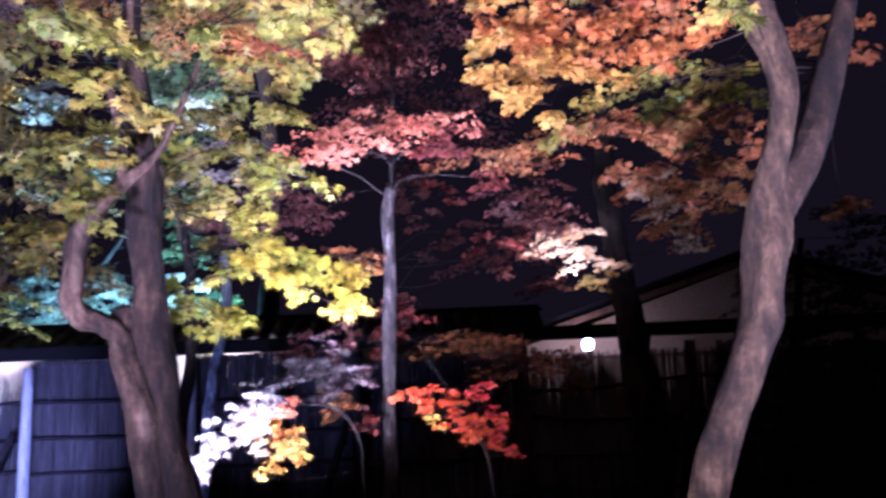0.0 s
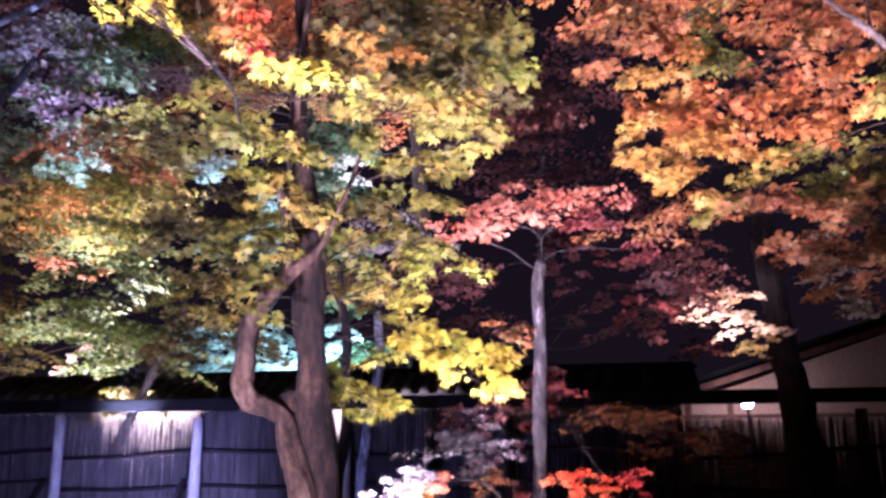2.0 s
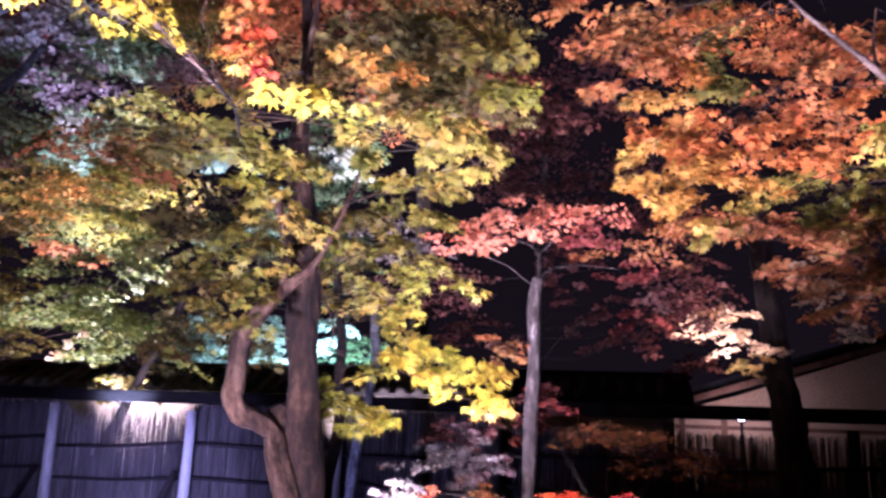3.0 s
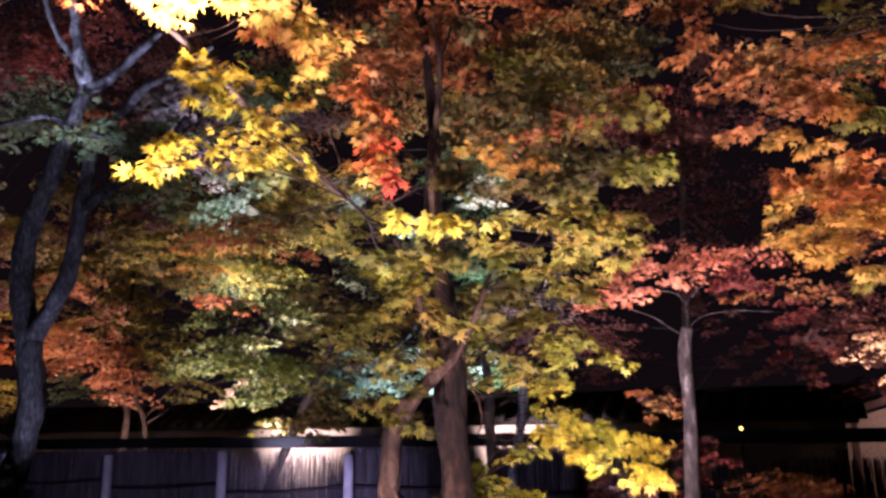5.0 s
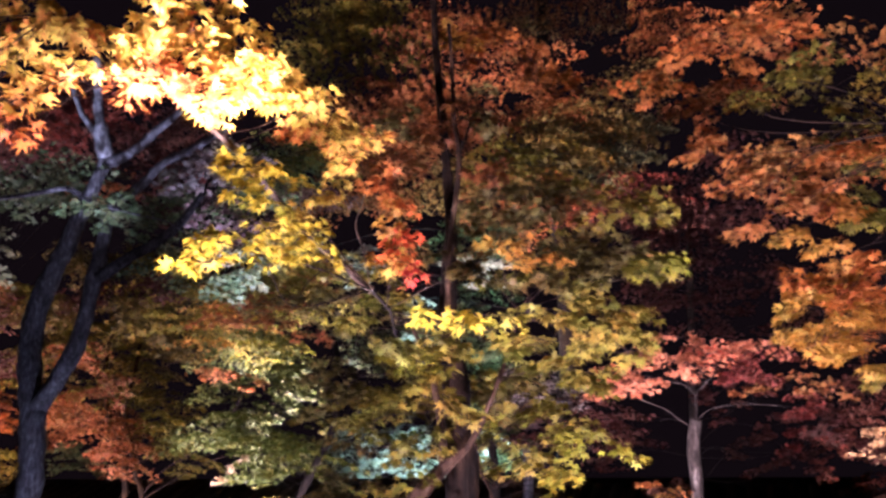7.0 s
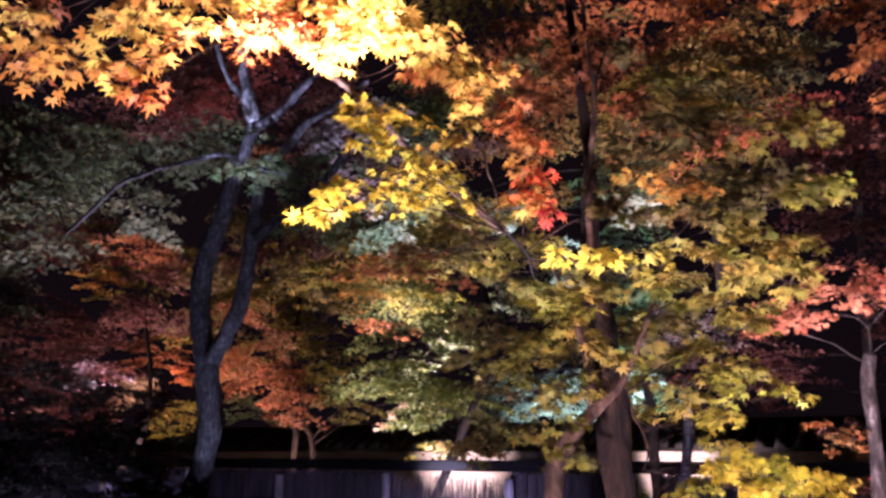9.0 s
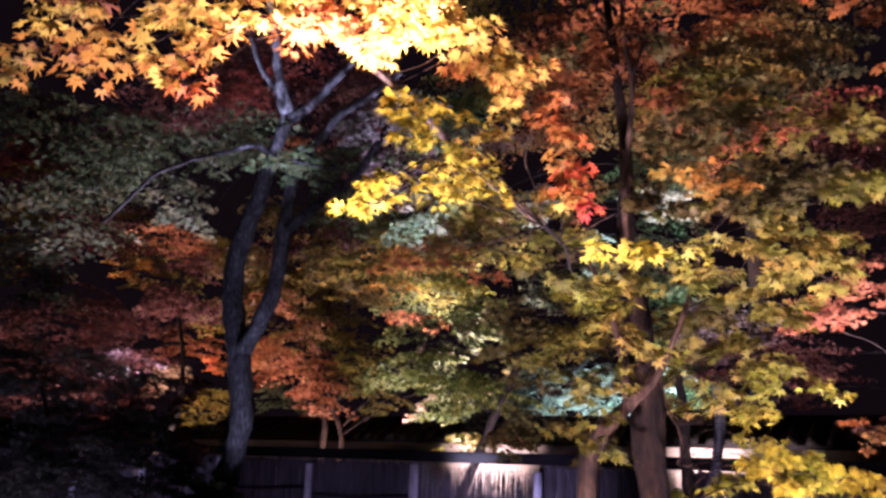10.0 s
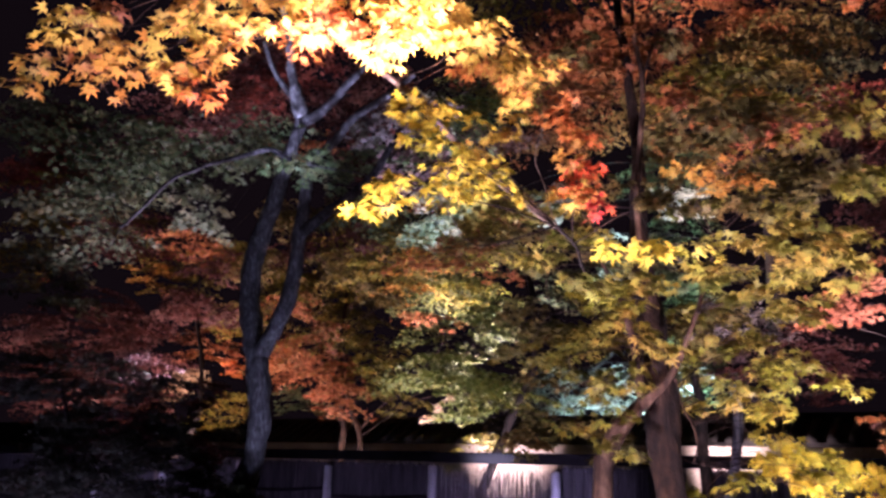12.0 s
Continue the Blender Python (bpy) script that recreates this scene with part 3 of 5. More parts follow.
for q in bm.verts:
    q.co = Vector((q.co.x + NX, q.co.y + NY, q.co.z * 1.1 + NZ))
me = bpy.data.meshes.new("globe")
bm.to_mesh(me)
bm.free()
me.materials.append(GLOW)
part("globe", me, lantern, "glowing glass globe").visible_shadow = False
v, f = tube([np.array((NX, NY, h)) for h in np.linspace(-0.05, NZ - 0.135, 6)], 0.03, 0.025, 8, 0)
part("pole", mesh_of("pole", v, f, BEAM_WOOD, True), lantern, "dark metal pole")
v, f = tube([np.array((NX, NY, h)) for h in (NZ - 0.145, NZ - 0.13, NZ - 0.112)], 0.05, 0.06, 12, 0)
part("collar", mesh_of("collar", v, f, BEAM_WOOD, True), lantern, "dark metal collar")

# ---- small post lamp beyond the fence ----
LX, LY, LZ = 0.30, 12.3, 2.25
post_lamp = thing("garden_lamp", (LX, LY, 0), "small glowing yellow lamp on a dark garden post", "lamp")
v, f = tube([np.array((LX, LY, h)) for h in np.linspace(-0.05, LZ - 0.045, 6)], 0.02, 0.018, 8, 0.05)
part("post", mesh_of("post", v, f, BEAM_WOOD, True), post_lamp, "dark post")
part("bulb", beam_mesh("bulb", LX - 0.018, LX + 0.018, LY - 0.018, LY + 0.018, LZ - 0.045, LZ + 0.045, GLOW_SMALL, 0.008), post_lamp, "glowing yellow glass")
part("cap", beam_mesh("cap", LX - 0.03, LX + 0.03, LY - 0.03, LY + 0.03, LZ + 0.047, LZ + 0.065, BEAM_WOOD, 0.006), post_lamp, "dark cap")

main_maple = Tree("maple_tree", (-0.46, 3.90, 0), "twin-trunked maple with yellow-green and golden autumn leaves", BARK, "maple tree")
main_maple.limb("trunk", [(-0.30, 3.90, -0.05), (-0.35, 3.90, 1.08), (-0.40, 3.90, 1.26), (-0.43, 3.90, 1.44), (-0.48, 3.92, 1.69), (-0.50, 3.93, 1.85), (-0.52, 3.95, 2.03), (-0.58, 4.00, 2.54), (-0.67, 4.10, 2.93), (-0.70, 4.20, 3.44), (-0.78, 4.30, 3.96), (-0.90, 4.40, 4.72), (-1.00, 4.50, 5.54)], (0.078, 0.074, 0.070, 0.070, 0.069, 0.068, 0.066, 0.060, 0.047, 0.027, 0.022, 0.021, 0.018), 0, "dark furrowed bark", wander=0.008, sides=18, bark=BARK_DEEP)
main_maple.limb("limb", [(-0.41, 3.84, -0.05), (-0.43, 3.84, 1.08), (-0.46, 3.82, 1.24), (-0.49, 3.82, 1.42), (-0.55, 3.83, 1.57), (-0.57, 3.83, 1.65), (-0.62, 3.80, 1.69), (-0.69, 3.78, 1.72), (-0.72, 3.77, 1.76), (-0.72, 3.77, 1.85), (-0.71, 3.78, 1.99), (-0.67, 3.79, 2.08), (-0.59, 3.80, 2.19), (-0.51, 3.80, 2.26), (-0.46, 3.82, 2.31), (-0.37, 3.85, 2.49), (-0.30, 3.87, 2.71), (-0.26, 3.90, 2.89)], (0.06, 0.056, 0.053, 0.052, 0.046, 0.04, 0.038, 0.048, 0.050, 0.050, 0.046, 0.040, 0.029, 0.019, 0.014, 0.010, 0.008, 0.005), 0, "brown stem with a swollen elbow", wander=0.006, sides=18)
main_maple.limb("limb", [(-0.49, 4.00, 2.34), (-0.48, 4.05, 2.23), (-0.44, 4.05, 2.16), (-0.42, 4.05, 2.06), (-0.44, 4.05, 2.00)], 0.007, 0.003, "bare drooping pale twig", wander=0.006, sides=6)
main_maple.limb("limb", [(-0.56, 3.80, 2.21), (-0.58, 3.80, 2.40), (-0.61, 3.78, 2.58), (-0.65, 3.75, 2.71), (-0.68, 3.70, 2.81)], 0.02, 0.008, wander=0.01)
# inner end of the overhanging branch, its shade painted as near-black bark
main_maple.limb("limb", [(-0.63, 4.02, 2.70), (-0.60, 3.60, 2.64), (-0.53, 3.20, 2.66), (-0.50, 3.08, 2.70), (-0.53, 2.98, 2.755)], (0.009, 0.008, 0.006, 0.006, 0.008), 0, wander=0.006, sides=8, bark=BARK_UNLIT)
# outer end of the same branch, its lit look painted as pale bark
main_maple.limb("limb", [(-0.525, 2.98, 2.75), (-0.62, 2.93, 2.84), (-0.71, 2.86, 2.93), (-0.77, 2.70, 3.03), (-0.78, 2.50, 3.09), (-0.82, 2.30, 3.15), (-0.82, 2.15, 3.17), (-0.90, 2.05, 3.25), (-1.06, 1.95, 3.33)], (0.012, 0.013, 0.012, 0.011, 0.010, 0.009, 0.008, 0.006, 0.004), 0, "pale grey branch", wander=0.006, sides=8, bark=BARK_PALE)
main_maple.limb("limb", [(-0.53, 2.97, 2.78), (-0.56, 2.97, 2.90), (-0.60, 2.98, 3.01), (-0.58, 2.98, 3.09), (-0.57, 3.00, 3.17)], 0.0032, 0.002, wander=0.004, sides=6, bark=BARK_PALE)
main_maple.limb("limb", [(-0.66, 4.08, 2.98), (-0.62, 3.97, 3.24), (-0.59, 3.95, 3.40), (-0.57, 3.95, 3.59), (-0.57, 3.95, 3.73), (-0.60, 3.95, 3.91), (-0.61, 3.95, 4.06), (-0.63, 3.92, 4.43)], (0.015, 0.014, 0.013, 0.012, 0.012, 0.011, 0.010, 0.008), 0, "pale upright stem", wander=0.005, sides=8)
main_maple.limb("limb", [(-0.57, 3.95, 3.71), (-0.55, 3.97, 3.79), (-0.52, 4.00, 3.94)], 0.009, 0.005, wander=0.004, sides=6)
main_maple.sprays([
    (-1.13, 1.95, 3.29, 0.25, 0.14, "gold"), (-0.94, 2.00, 3.24, 0.21, 0.11, "gold"), (-0.76, 2.05, 3.31, 0.26, 0.11, "gold"),
    (-0.78, 2.10, 3.19, 0.16, 0.08, "orange"), (-0.73, 2.15, 3.35, 0.13, 0.10, "gold"), (-0.57, 2.15, 3.17, 0.15, 0.08, "gold"),
    (-0.60, 2.15, 3.11, 0.10, 0.08, "gold"), (-0.52, 2.35, 3.17, 0.13, 0.07, "gold"), (-0.48, 2.50, 3.16, 0.12, 0.07, "gold")], leaf=0.058, dense=6.5, fine=True, seed=1, singles=16, depth=0.4)
main_maple.sprays([
    (-0.96, 1.80, 2.87, 0.05, 0.03, "orange"), (-0.87, 2.05, 3.10, 0.14, 0.03, "orange"), (-0.50, 2.75, 3.19, 0.11, 0.08, "gold"),
    (-0.50, 2.60, 3.15, 0.09, 0.06, "gold"), (-0.69, 2.10, 3.10, 0.10, 0.03, "orange"), (-0.69, 2.10, 3.31, 0.14, 0.09, "gold"),
    (-0.62, 2.20, 3.28, 0.10, 0.08, "gold"), (-0.58, 2.20, 3.12, 0.13, 0.08, "gold"), (-0.56, 2.30, 3.20, 0.12, 0.07, "gold"),
    (-0.65, 2.15, 3.21, 0.12, 0.08, "gold"), (-0.56, 2.35, 3.21, 0.11, 0.06, "gold"), (-0.47, 2.40, 3.16, 0.11, 0.07, "gold"),
    (-0.46, 2.55, 3.14, 0.10, 0.07, "gold"), (-0.49, 2.70, 3.14, 0.08, 0.05, "gold"), (-0.58, 2.50, 3.15, 0.10, 0.05, "orange")], leaf=0.058, dense=6.5, fine=True, seed=101, singles=16, depth=0.4)
main_maple.sprays([
    (-0.66, 2.41, 3.00, 0.15, 0.07, "yellow"), (-0.58, 2.45, 2.93, 0.16, 0.08, "yellow"), (-0.54, 2.09, 2.60, 0.12, 0.03, "yellow"),
    (-0.51, 2.19, 2.66, 0.16, 0.05, "yellow"), (-0.64, 2.66, 2.86, 0.22, 0.06, "yellow"), (-0.61, 2.81, 3.05, 0.13, 0.06, "gold"),
    (-0.63, 2.77, 2.82, 0.16, 0.04, "yellow"), (-0.61, 2.41, 2.82, 0.14, 0.05, "yellow"), (-0.71, 2.41, 2.94, 0.11, 0.04, "yellow"),
    (-0.63, 2.23, 2.70, 0.11, 0.03, "yellow"), (-0.51, 2.30, 2.65, 0.13, 0.02, "yellow"), (-0.62, 2.09, 2.58, 0.07, 0.02, "yellow"),
    (-0.63, 2.66, 2.93, 0.13, 0.04, "gold")], leaf=0.05, dense=4.0, fine=True, seed=21, singles=12, depth=0.4)
main_maple.sprays([
    (-0.53, 3.00, 3.19, 0.07, 0.07, "orange"), (-0.48, 3.00, 3.10, 0.08, 0.07, "orange"), (-0.44, 3.00, 3.00, 0.08, 0.08, "amber"),
    (-0.42, 3.00, 2.92, 0.07, 0.06, "flame"), (-0.49, 3.05, 2.88, 0.13, 0.05, "gold"), (-0.44, 3.05, 2.89, 0.07, 0.06, "orange"),
    (-0.40, 3.05, 2.82, 0.02, 0.04, "red")], leaf=0.055, dense=6.5, fine=True, seed=24, singles=14, depth=0.5, stem=0.35)
main_maple.sprays([
    (-1.30, 1.65, 3.10, 0.14, 0.07, "gold"), (-1.04, 1.60, 2.96, 0.17, 0.06, "amber"), (-0.93, 1.70, 2.98, 0.16, 0.07, "gold"),
    (-1.32, 1.75, 2.97, 0.21, 0.01, "amber"), (-1.74, 1.75, 3.08, 0.10, 0.03, "amber"), (-0.96, 1.75, 2.88, 0.07, 0.02, "gold"),
    (-1.28, 1.70, 3.17, 0.16, 0.05, "rust"), (-0.79, 1.80, 3.04, 0.14, 0.04, "gold"), (-1.55, 1.72, 3.08, 0.15, 0.04, "amber"),
    (-1.31, 1.72, 3.01, 0.14, 0.03, "rust"), (-1.07, 1.70, 2.94, 0.14, 0.03, "amber"), (-0.91, 1.74, 2.93, 0.11, 0.03, "amber"),
    (-0.86, 1.80, 3.00, 0.10, 0.04, "amber"), (-0.67, 1.90, 3.04, 0.12, 0.04, "orange")], leaf=0.062, dense=3.4, fine=True, seed=2, singles=14, depth=0.4)
main_maple.sprays([
    (-0.15, 2.60, 2.54, 0.08, 0.01, "yellow"), (-0.07, 2.65, 2.53, 0.10, 0.02, "yellow"), (-0.02, 2.75, 2.55, 0.18, 0.03, "lime"),
    (0.10, 3.00, 2.56, 0.26, 0.06, "olive"), (0.23, 3.20, 2.60, 0.23, 0.06, "olive"), (0.02, 3.30, 2.72, 0.24, 0.04, "olive"),
    (0.03, 3.60, 2.58, 0.26, 0.05, "olive"), (0.23, 3.60, 2.93, 0.24, 0.06, "olive")], leaf=0.055, dense=8.5, fine=True, seed=3)
main_maple.sprays([
    (0.30, 3.30, 2.58, 0.18, 0.06, "olive"), (-0.62, 3.20, 2.63, 0.28, 0.07, "olive"), (-0.13, 3.40, 2.61, 0.22, 0.06, "olive"),
    (0.15, 3.70, 3.06, 0.34, 0.11, "moss"), (0.36, 3.75, 2.99, 0.25, 0.07, "lime"), (0.01, 3.70, 2.96, 0.28, 0.09, "moss"),
    (-0.13, 3.40, 2.98, 0.23, 0.06, "amber"), (-0.28, 4.20, 3.48, 0.41, 0.17, "moss"), (-0.37, 3.80, 3.03, 0.26, 0.10, "moss")], leaf=0.055, dense=7.5, fine=True, seed=103)
main_maple.sprays([
    (-1.68, 4.60, 3.21, 0.66, 0.13, "moss"), (-2.02, 4.80, 3.18, 0.70, 0.12, "rust"), (-1.53, 4.90, 2.86, 0.49, 0.18, "moss"),
    (-1.20, 4.80, 2.70, 0.38, 0.17, "olive"), (-0.46, 4.30, 2.58, 0.29, 0.14, "moss"), (-0.19, 4.30, 2.62, 0.32, 0.13, "olive"),
    (-0.14, 4.30, 2.46, 0.32, 0.09, "olive"), (-0.04, 4.30, 2.36, 0.21, 0.05, "lime")], leaf=0.066, dense=5.7, seed=22)
main_maple.sprays([
    (0.07, 4.30, 2.32, 0.14, 0.03, "lime"), (-0.17, 4.40, 2.24, 0.13, 0.06, "lime"), (-0.35, 4.40, 2.30, 0.18, 0.07, "olive"),
    (-0.27, 4.40, 2.39, 0.22, 0.08, "olive"), (-1.76, 5.40, 2.21, 0.44, 0.13, "moss"), (-1.45, 5.30, 2.10, 0.33, 0.12, "moss"),
    (-2.11, 5.60, 2.12, 0.31, 0.10, "moss"), (-0.78, 4.40, 2.45, 0.23, 0.11, "moss"), (-1.49, 4.60, 2.65, 0.27, 0.11, "moss"),
    (-1.21, 4.50, 2.49, 0.21, 0.09, "olive"), (-0.99, 4.40, 2.35, 0.15, 0.08, "olive"), (-1.12, 4.50, 2.16, 0.16, 0.06, "olive"),
    (-1.45, 4.70, 2.42, 0.20, 0.07, "moss"), (-1.06, 4.50, 2.39, 0.18, 0.07, "olive"), (-1.75, 5.00, 2.27, 0.23, 0.07, "moss"),
    (-1.29, 4.80, 2.20, 0.19, 0.05, "moss")], leaf=0.066, dense=5.7, seed=122)
main_maple.sprays([
    (-0.27, 4.00, 3.48, 0.47, 0.14, "moss"), (0.01, 4.20, 3.48, 0.45, 0.15, "olive"), (-0.42, 4.20, 3.33, 0.49, 0.13, "moss"),
    (0.05, 4.30, 3.26, 0.41, 0.13, "moss"), (-0.28, 4.30, 3.13, 0.45, 0.13, "olive"), (0.07, 4.20, 2.91, 0.32, 0.11, "olive"),
    (-0.80, 4.00, 3.09, 0.40, 0.11, "olive"), (-1.11, 4.20, 3.02, 0.39, 0.09, "olive"), (-0.58, 4.40, 2.95, 0.31, 0.15, "sage"),
    (-0.23, 4.40, 2.80, 0.30, 0.13, "olive"), (-0.85, 4.00, 2.72, 0.21, 0.06, "lime"), (-1.02, 4.40, 2.59, 0.35, 0.12, "olive"),
    (-0.45, 4.60, 2.60, 0.35, 0.12, "olive")], leaf=0.066, dense=5.7, fine=True, seed=4)
main_maple.sprays([
    (-0.20, 4.40, 2.03, 0.20, 0.05, "yellow"), (-0.08, 4.45, 1.99, 0.22, 0.05, "yellow"), (0.04, 4.50, 1.97, 0.22, 0.05, "yellow"),
    (0.15, 4.55, 1.95, 0.17, 0.04, "yellow"), (0.23, 4.60, 1.97, 0.10, 0.02, "gold"), (-0.10, 4.40, 1.93, 0.20, 0.04, "yellow"),
    (0.06, 4.50, 1.88, 0.17, 0.04, "yellow"), (0.15, 4.55, 1.83, 0.15, 0.04, "yellow"), (0.20, 4.60, 1.80, 0.10, 0.03, "gold"),
    (-0.21, 4.40, 2.11, 0.14, 0.03, "lime"), (0.04, 4.50, 2.03, 0.18, 0.03, "yellow")], leaf=0.062, dense=10.5, fine=True, seed=23, depth=0.5, tilt=0.8)
main_maple.sprays([
    (-0.52, 4.10, 1.88, 0.13, 0.06, "lime"), (-0.44, 4.15, 1.84, 0.17, 0.07, "lime"), (-0.36, 4.15, 1.77, 0.17, 0.07, "lime"),
    (-0.23, 4.15, 1.73, 0.13, 0.05, "yellow"), (-0.33, 4.15, 1.69, 0.13, 0.03, "lime"), (-0.43, 4.15, 1.73, 0.13, 0.05, "lime"),
    (-0.34, 4.25, 1.92, 0.16, 0.04, "lime"), (-0.38, 4.60, 2.26, 0.19, 0.06, "lime"), (-0.26, 4.60, 2.23, 0.14, 0.03, "lime")], leaf=0.064, dense=7.6, fine=True, seed=54, depth=0.5)
main_maple.sprays([
    (-0.47, 3.55, 2.42, 0.18, 0.05, "olive"), (-0.62, 3.60, 2.56, 0.19, 0.04, "olive"), (-0.60, 4.14, 2.39, 0.18, 0.06, "olive"),
    (-0.47, 4.19, 2.38, 0.21, 0.07, "olive"), (-0.49, 3.60, 2.67, 0.18, 0.06, "olive"), (-0.58, 3.60, 2.04, 0.12, 0.04, "olive"),
    (-0.57, 4.18, 2.61, 0.17, 0.07, "olive"), (-0.45, 3.50, 2.46, 0.15, 0.07, "olive"), (-0.56, 3.60, 2.30, 0.15, 0.06, "olive"),
    (-0.52, 4.08, 2.45, 0.13, 0.07, "lime"), (-0.40, 3.30, 2.55, 0.14, 0.04, "lime"), (-0.63, 3.70, 2.16, 0.12, 0.05, "olive"),
    (-0.61, 4.43, 2.28, 0.15, 0.07, "olive")], leaf=0.064, dense=5.1, fine=True, seed=50)
main_maple.sprays([
    (-0.65, 4.60, 4.72, 0.37, 0.11, "orange"), (-0.40, 4.80, 4.65, 0.28, 0.12, "orange"), (-0.83, 4.50, 4.77, 0.28, 0.09, "amber"),
    (-0.26, 4.80, 4.49, 0.14, 0.14, "orange"), (-0.84, 3.95, 3.66, 0.22, 0.10, "rust"), (-0.42, 3.95, 3.59, 0.21, 0.09, "rust"),
    (-0.52, 4.00, 3.89, 0.23, 0.10, "rust"), (-0.90, 4.00, 3.93, 0.27, 0.10, "moss"), (-0.82, 3.90, 3.77, 0.23, 0.10, "rust"),
    (-0.46, 3.95, 3.92, 0.23, 0.10, "moss"), (-0.34, 4.00, 3.68, 0.22, 0.10, "olive"), (-0.76, 3.90, 3.21, 0.14, 0.07, "moss")], leaf=0.066, dense=4.9, fine=True, seed=51)
main_maple.burl((-0.56, 3.89, 1.71), 0.055)

red_maple = Tree("maple_tree", (0.26, 5.70, 0), "slender maple with pink-red umbrella crown", BARK_ASH, "maple tree")
red_maple.limb("trunk", [(0.26, 5.70, -0.05), (0.26, 5.70, 1.35), (0.27, 5.70, 1.80), (0.28, 5.70, 2.27), (0.28, 5.70, 2.54), (0.30, 5.70, 2.65)], 0.042, 0.034, "grey mottled bark", wander=0.004)
red_maple.limb("limb", [(0.30, 5.70, 2.61), (0.31, 5.70, 2.71), (0.31, 5.70, 2.79), (0.37, 5.70, 2.86), (0.44, 5.70, 2.92)], 0.006, 0.003, wander=0.003, sides=8)
red_maple.limb("limb", [(0.31, 5.70, 2.79), (0.27, 5.68, 2.84), (0.18, 5.60, 2.86), (0.07, 5.50, 2.87)], 0.0045, 0.002, wander=0.003, sides=8)
red_maple.limb("limb", [(0.26, 5.70, 2.84), (0.28, 5.72, 2.90), (0.35, 5.75, 2.95), (0.44, 5.80, 2.99)], 0.004, 0.002, wander=0.003, sides=8)
red_maple.limb("limb", [(0.35, 5.70, 2.83), (0.36, 5.75, 2.90), (0.33, 5.80, 2.97)], 0.005, 0.003, wander=0.003, sides=8)
red_maple.limb("limb", [(0.29, 5.70, 2.63), (0.37, 5.70, 2.70), (0.52, 5.75, 2.74), (0.78, 5.80, 2.73)], 0.0045, 0.002, wander=0.003, sides=8)
red_maple.limb("limb", [(0.27, 5.70, 2.61), (0.22, 5.68, 2.64), (0.14, 5.62, 2.70), (0.01, 5.55, 2.75)], 0.004, 0.002, wander=0.003, sides=8)
red_maple.sprays([
    (0.23, 5.70, 3.02, 0.48, 0.07, "rose"), (0.58, 5.70, 3.05, 0.38, 0.08, "rose"), (-0.09, 5.50, 2.90, 0.37, 0.07, "rose"),
    (0.15, 5.50, 2.86, 0.37, 0.06, "rose"), (-0.17, 5.40, 2.79, 0.27, 0.06, "rose"), (0.40, 5.80, 3.14, 0.34, 0.06, "rose"),
    (0.72, 5.80, 2.96, 0.34, 0.10, "crimson"), (0.82, 5.95, 2.87, 0.35, 0.10, "rust"), (0.92, 6.10, 2.75, 0.30, 0.10, "crimson"),
    (1.07, 6.30, 2.68, 0.31, 0.11, "maroon"), (1.20, 6.40, 2.54, 0.26, 0.12, "maroon"), (0.09, 5.70, 3.06, 0.24, 0.06, "rose"),
    (0.65, 5.75, 2.88, 0.24, 0.06, "crimson"), (0.27, 5.75, 3.01, 0.29, 0.05, "rose")], leaf=0.048, dense=5.0, fine=True, seed=5, singles=22, stem=0.4)
red_maple.sprays([
    (-0.63, 6.00, 2.99, 0.46, 0.11, "ash"), (-0.74, 6.00, 2.84, 0.41, 0.10, "ash"), (-0.51, 6.20, 2.80, 0.47, 0.14, "maroon"),
    (-0.63, 6.40, 2.64, 0.49, 0.14, "maroon"), (-0.27, 6.40, 2.68, 0.27, 0.12, "maroon"), (0.07, 5.90, 2.25, 0.22, 0.08, "maroon"),
    (0.32, 5.90, 1.95, 0.24, 0.11, "maroon"), (-0.15, 5.60, 1.70, 0.27, 0.12, "maroon"), (-0.21, 5.60, 1.57, 0.41, 0.12, "ash"),
    (0.06, 5.80, 1.51, 0.24, 0.14, "mauve"), (0.72, 6.30, 1.73, 0.46, 0.11, "rust"), (1.08, 6.40, 1.63, 0.47, 0.13, "maroon"),
    (0.07, 5.70, 2.24, 0.21, 0.07, "rust"), (0.03, 5.70, 2.17, 0.19, 0.06, "rust"), (0.22, 5.90, 1.74, 0.19, 0.10, "crimson")], leaf=0.048, dense=5.7, seed=25, stem=0.5)

slim_tree = Tree("slim_tree", (-1.53, 7.40, 0), "slim dark tree trunk with mauve leaves before the fence", BARK_UNLIT, "tree")
slim_tree.limb("trunk", [(-1.58, 7.40, -0.05), (-1.53, 7.40, 1.24), (-1.47, 7.40, 1.64), (-1.46, 7.40, 2.23), (-1.50, 7.40, 2.69), (-1.57, 7.40, 3.13)], 0.06, 0.03, sides=10)
slim_tree.sprays([
    (-1.35, 7.40, 2.98, 0.45, 0.16, "moss"), (-1.15, 7.40, 2.69, 0.38, 0.13, "olive"), (-1.74, 7.60, 3.28, 0.55, 0.16, "olive")], leaf=0.07, dense=4.9, seed=40)

pale_tree = Tree("slim_tree", (-1.95, 9.30, 0), "slim pale tree trunk lit bluish before the fence", BARK_LIT, "tree")
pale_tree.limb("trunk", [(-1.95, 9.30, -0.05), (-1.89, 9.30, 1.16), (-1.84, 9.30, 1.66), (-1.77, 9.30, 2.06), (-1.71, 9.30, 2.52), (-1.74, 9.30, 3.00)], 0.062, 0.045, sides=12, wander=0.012)
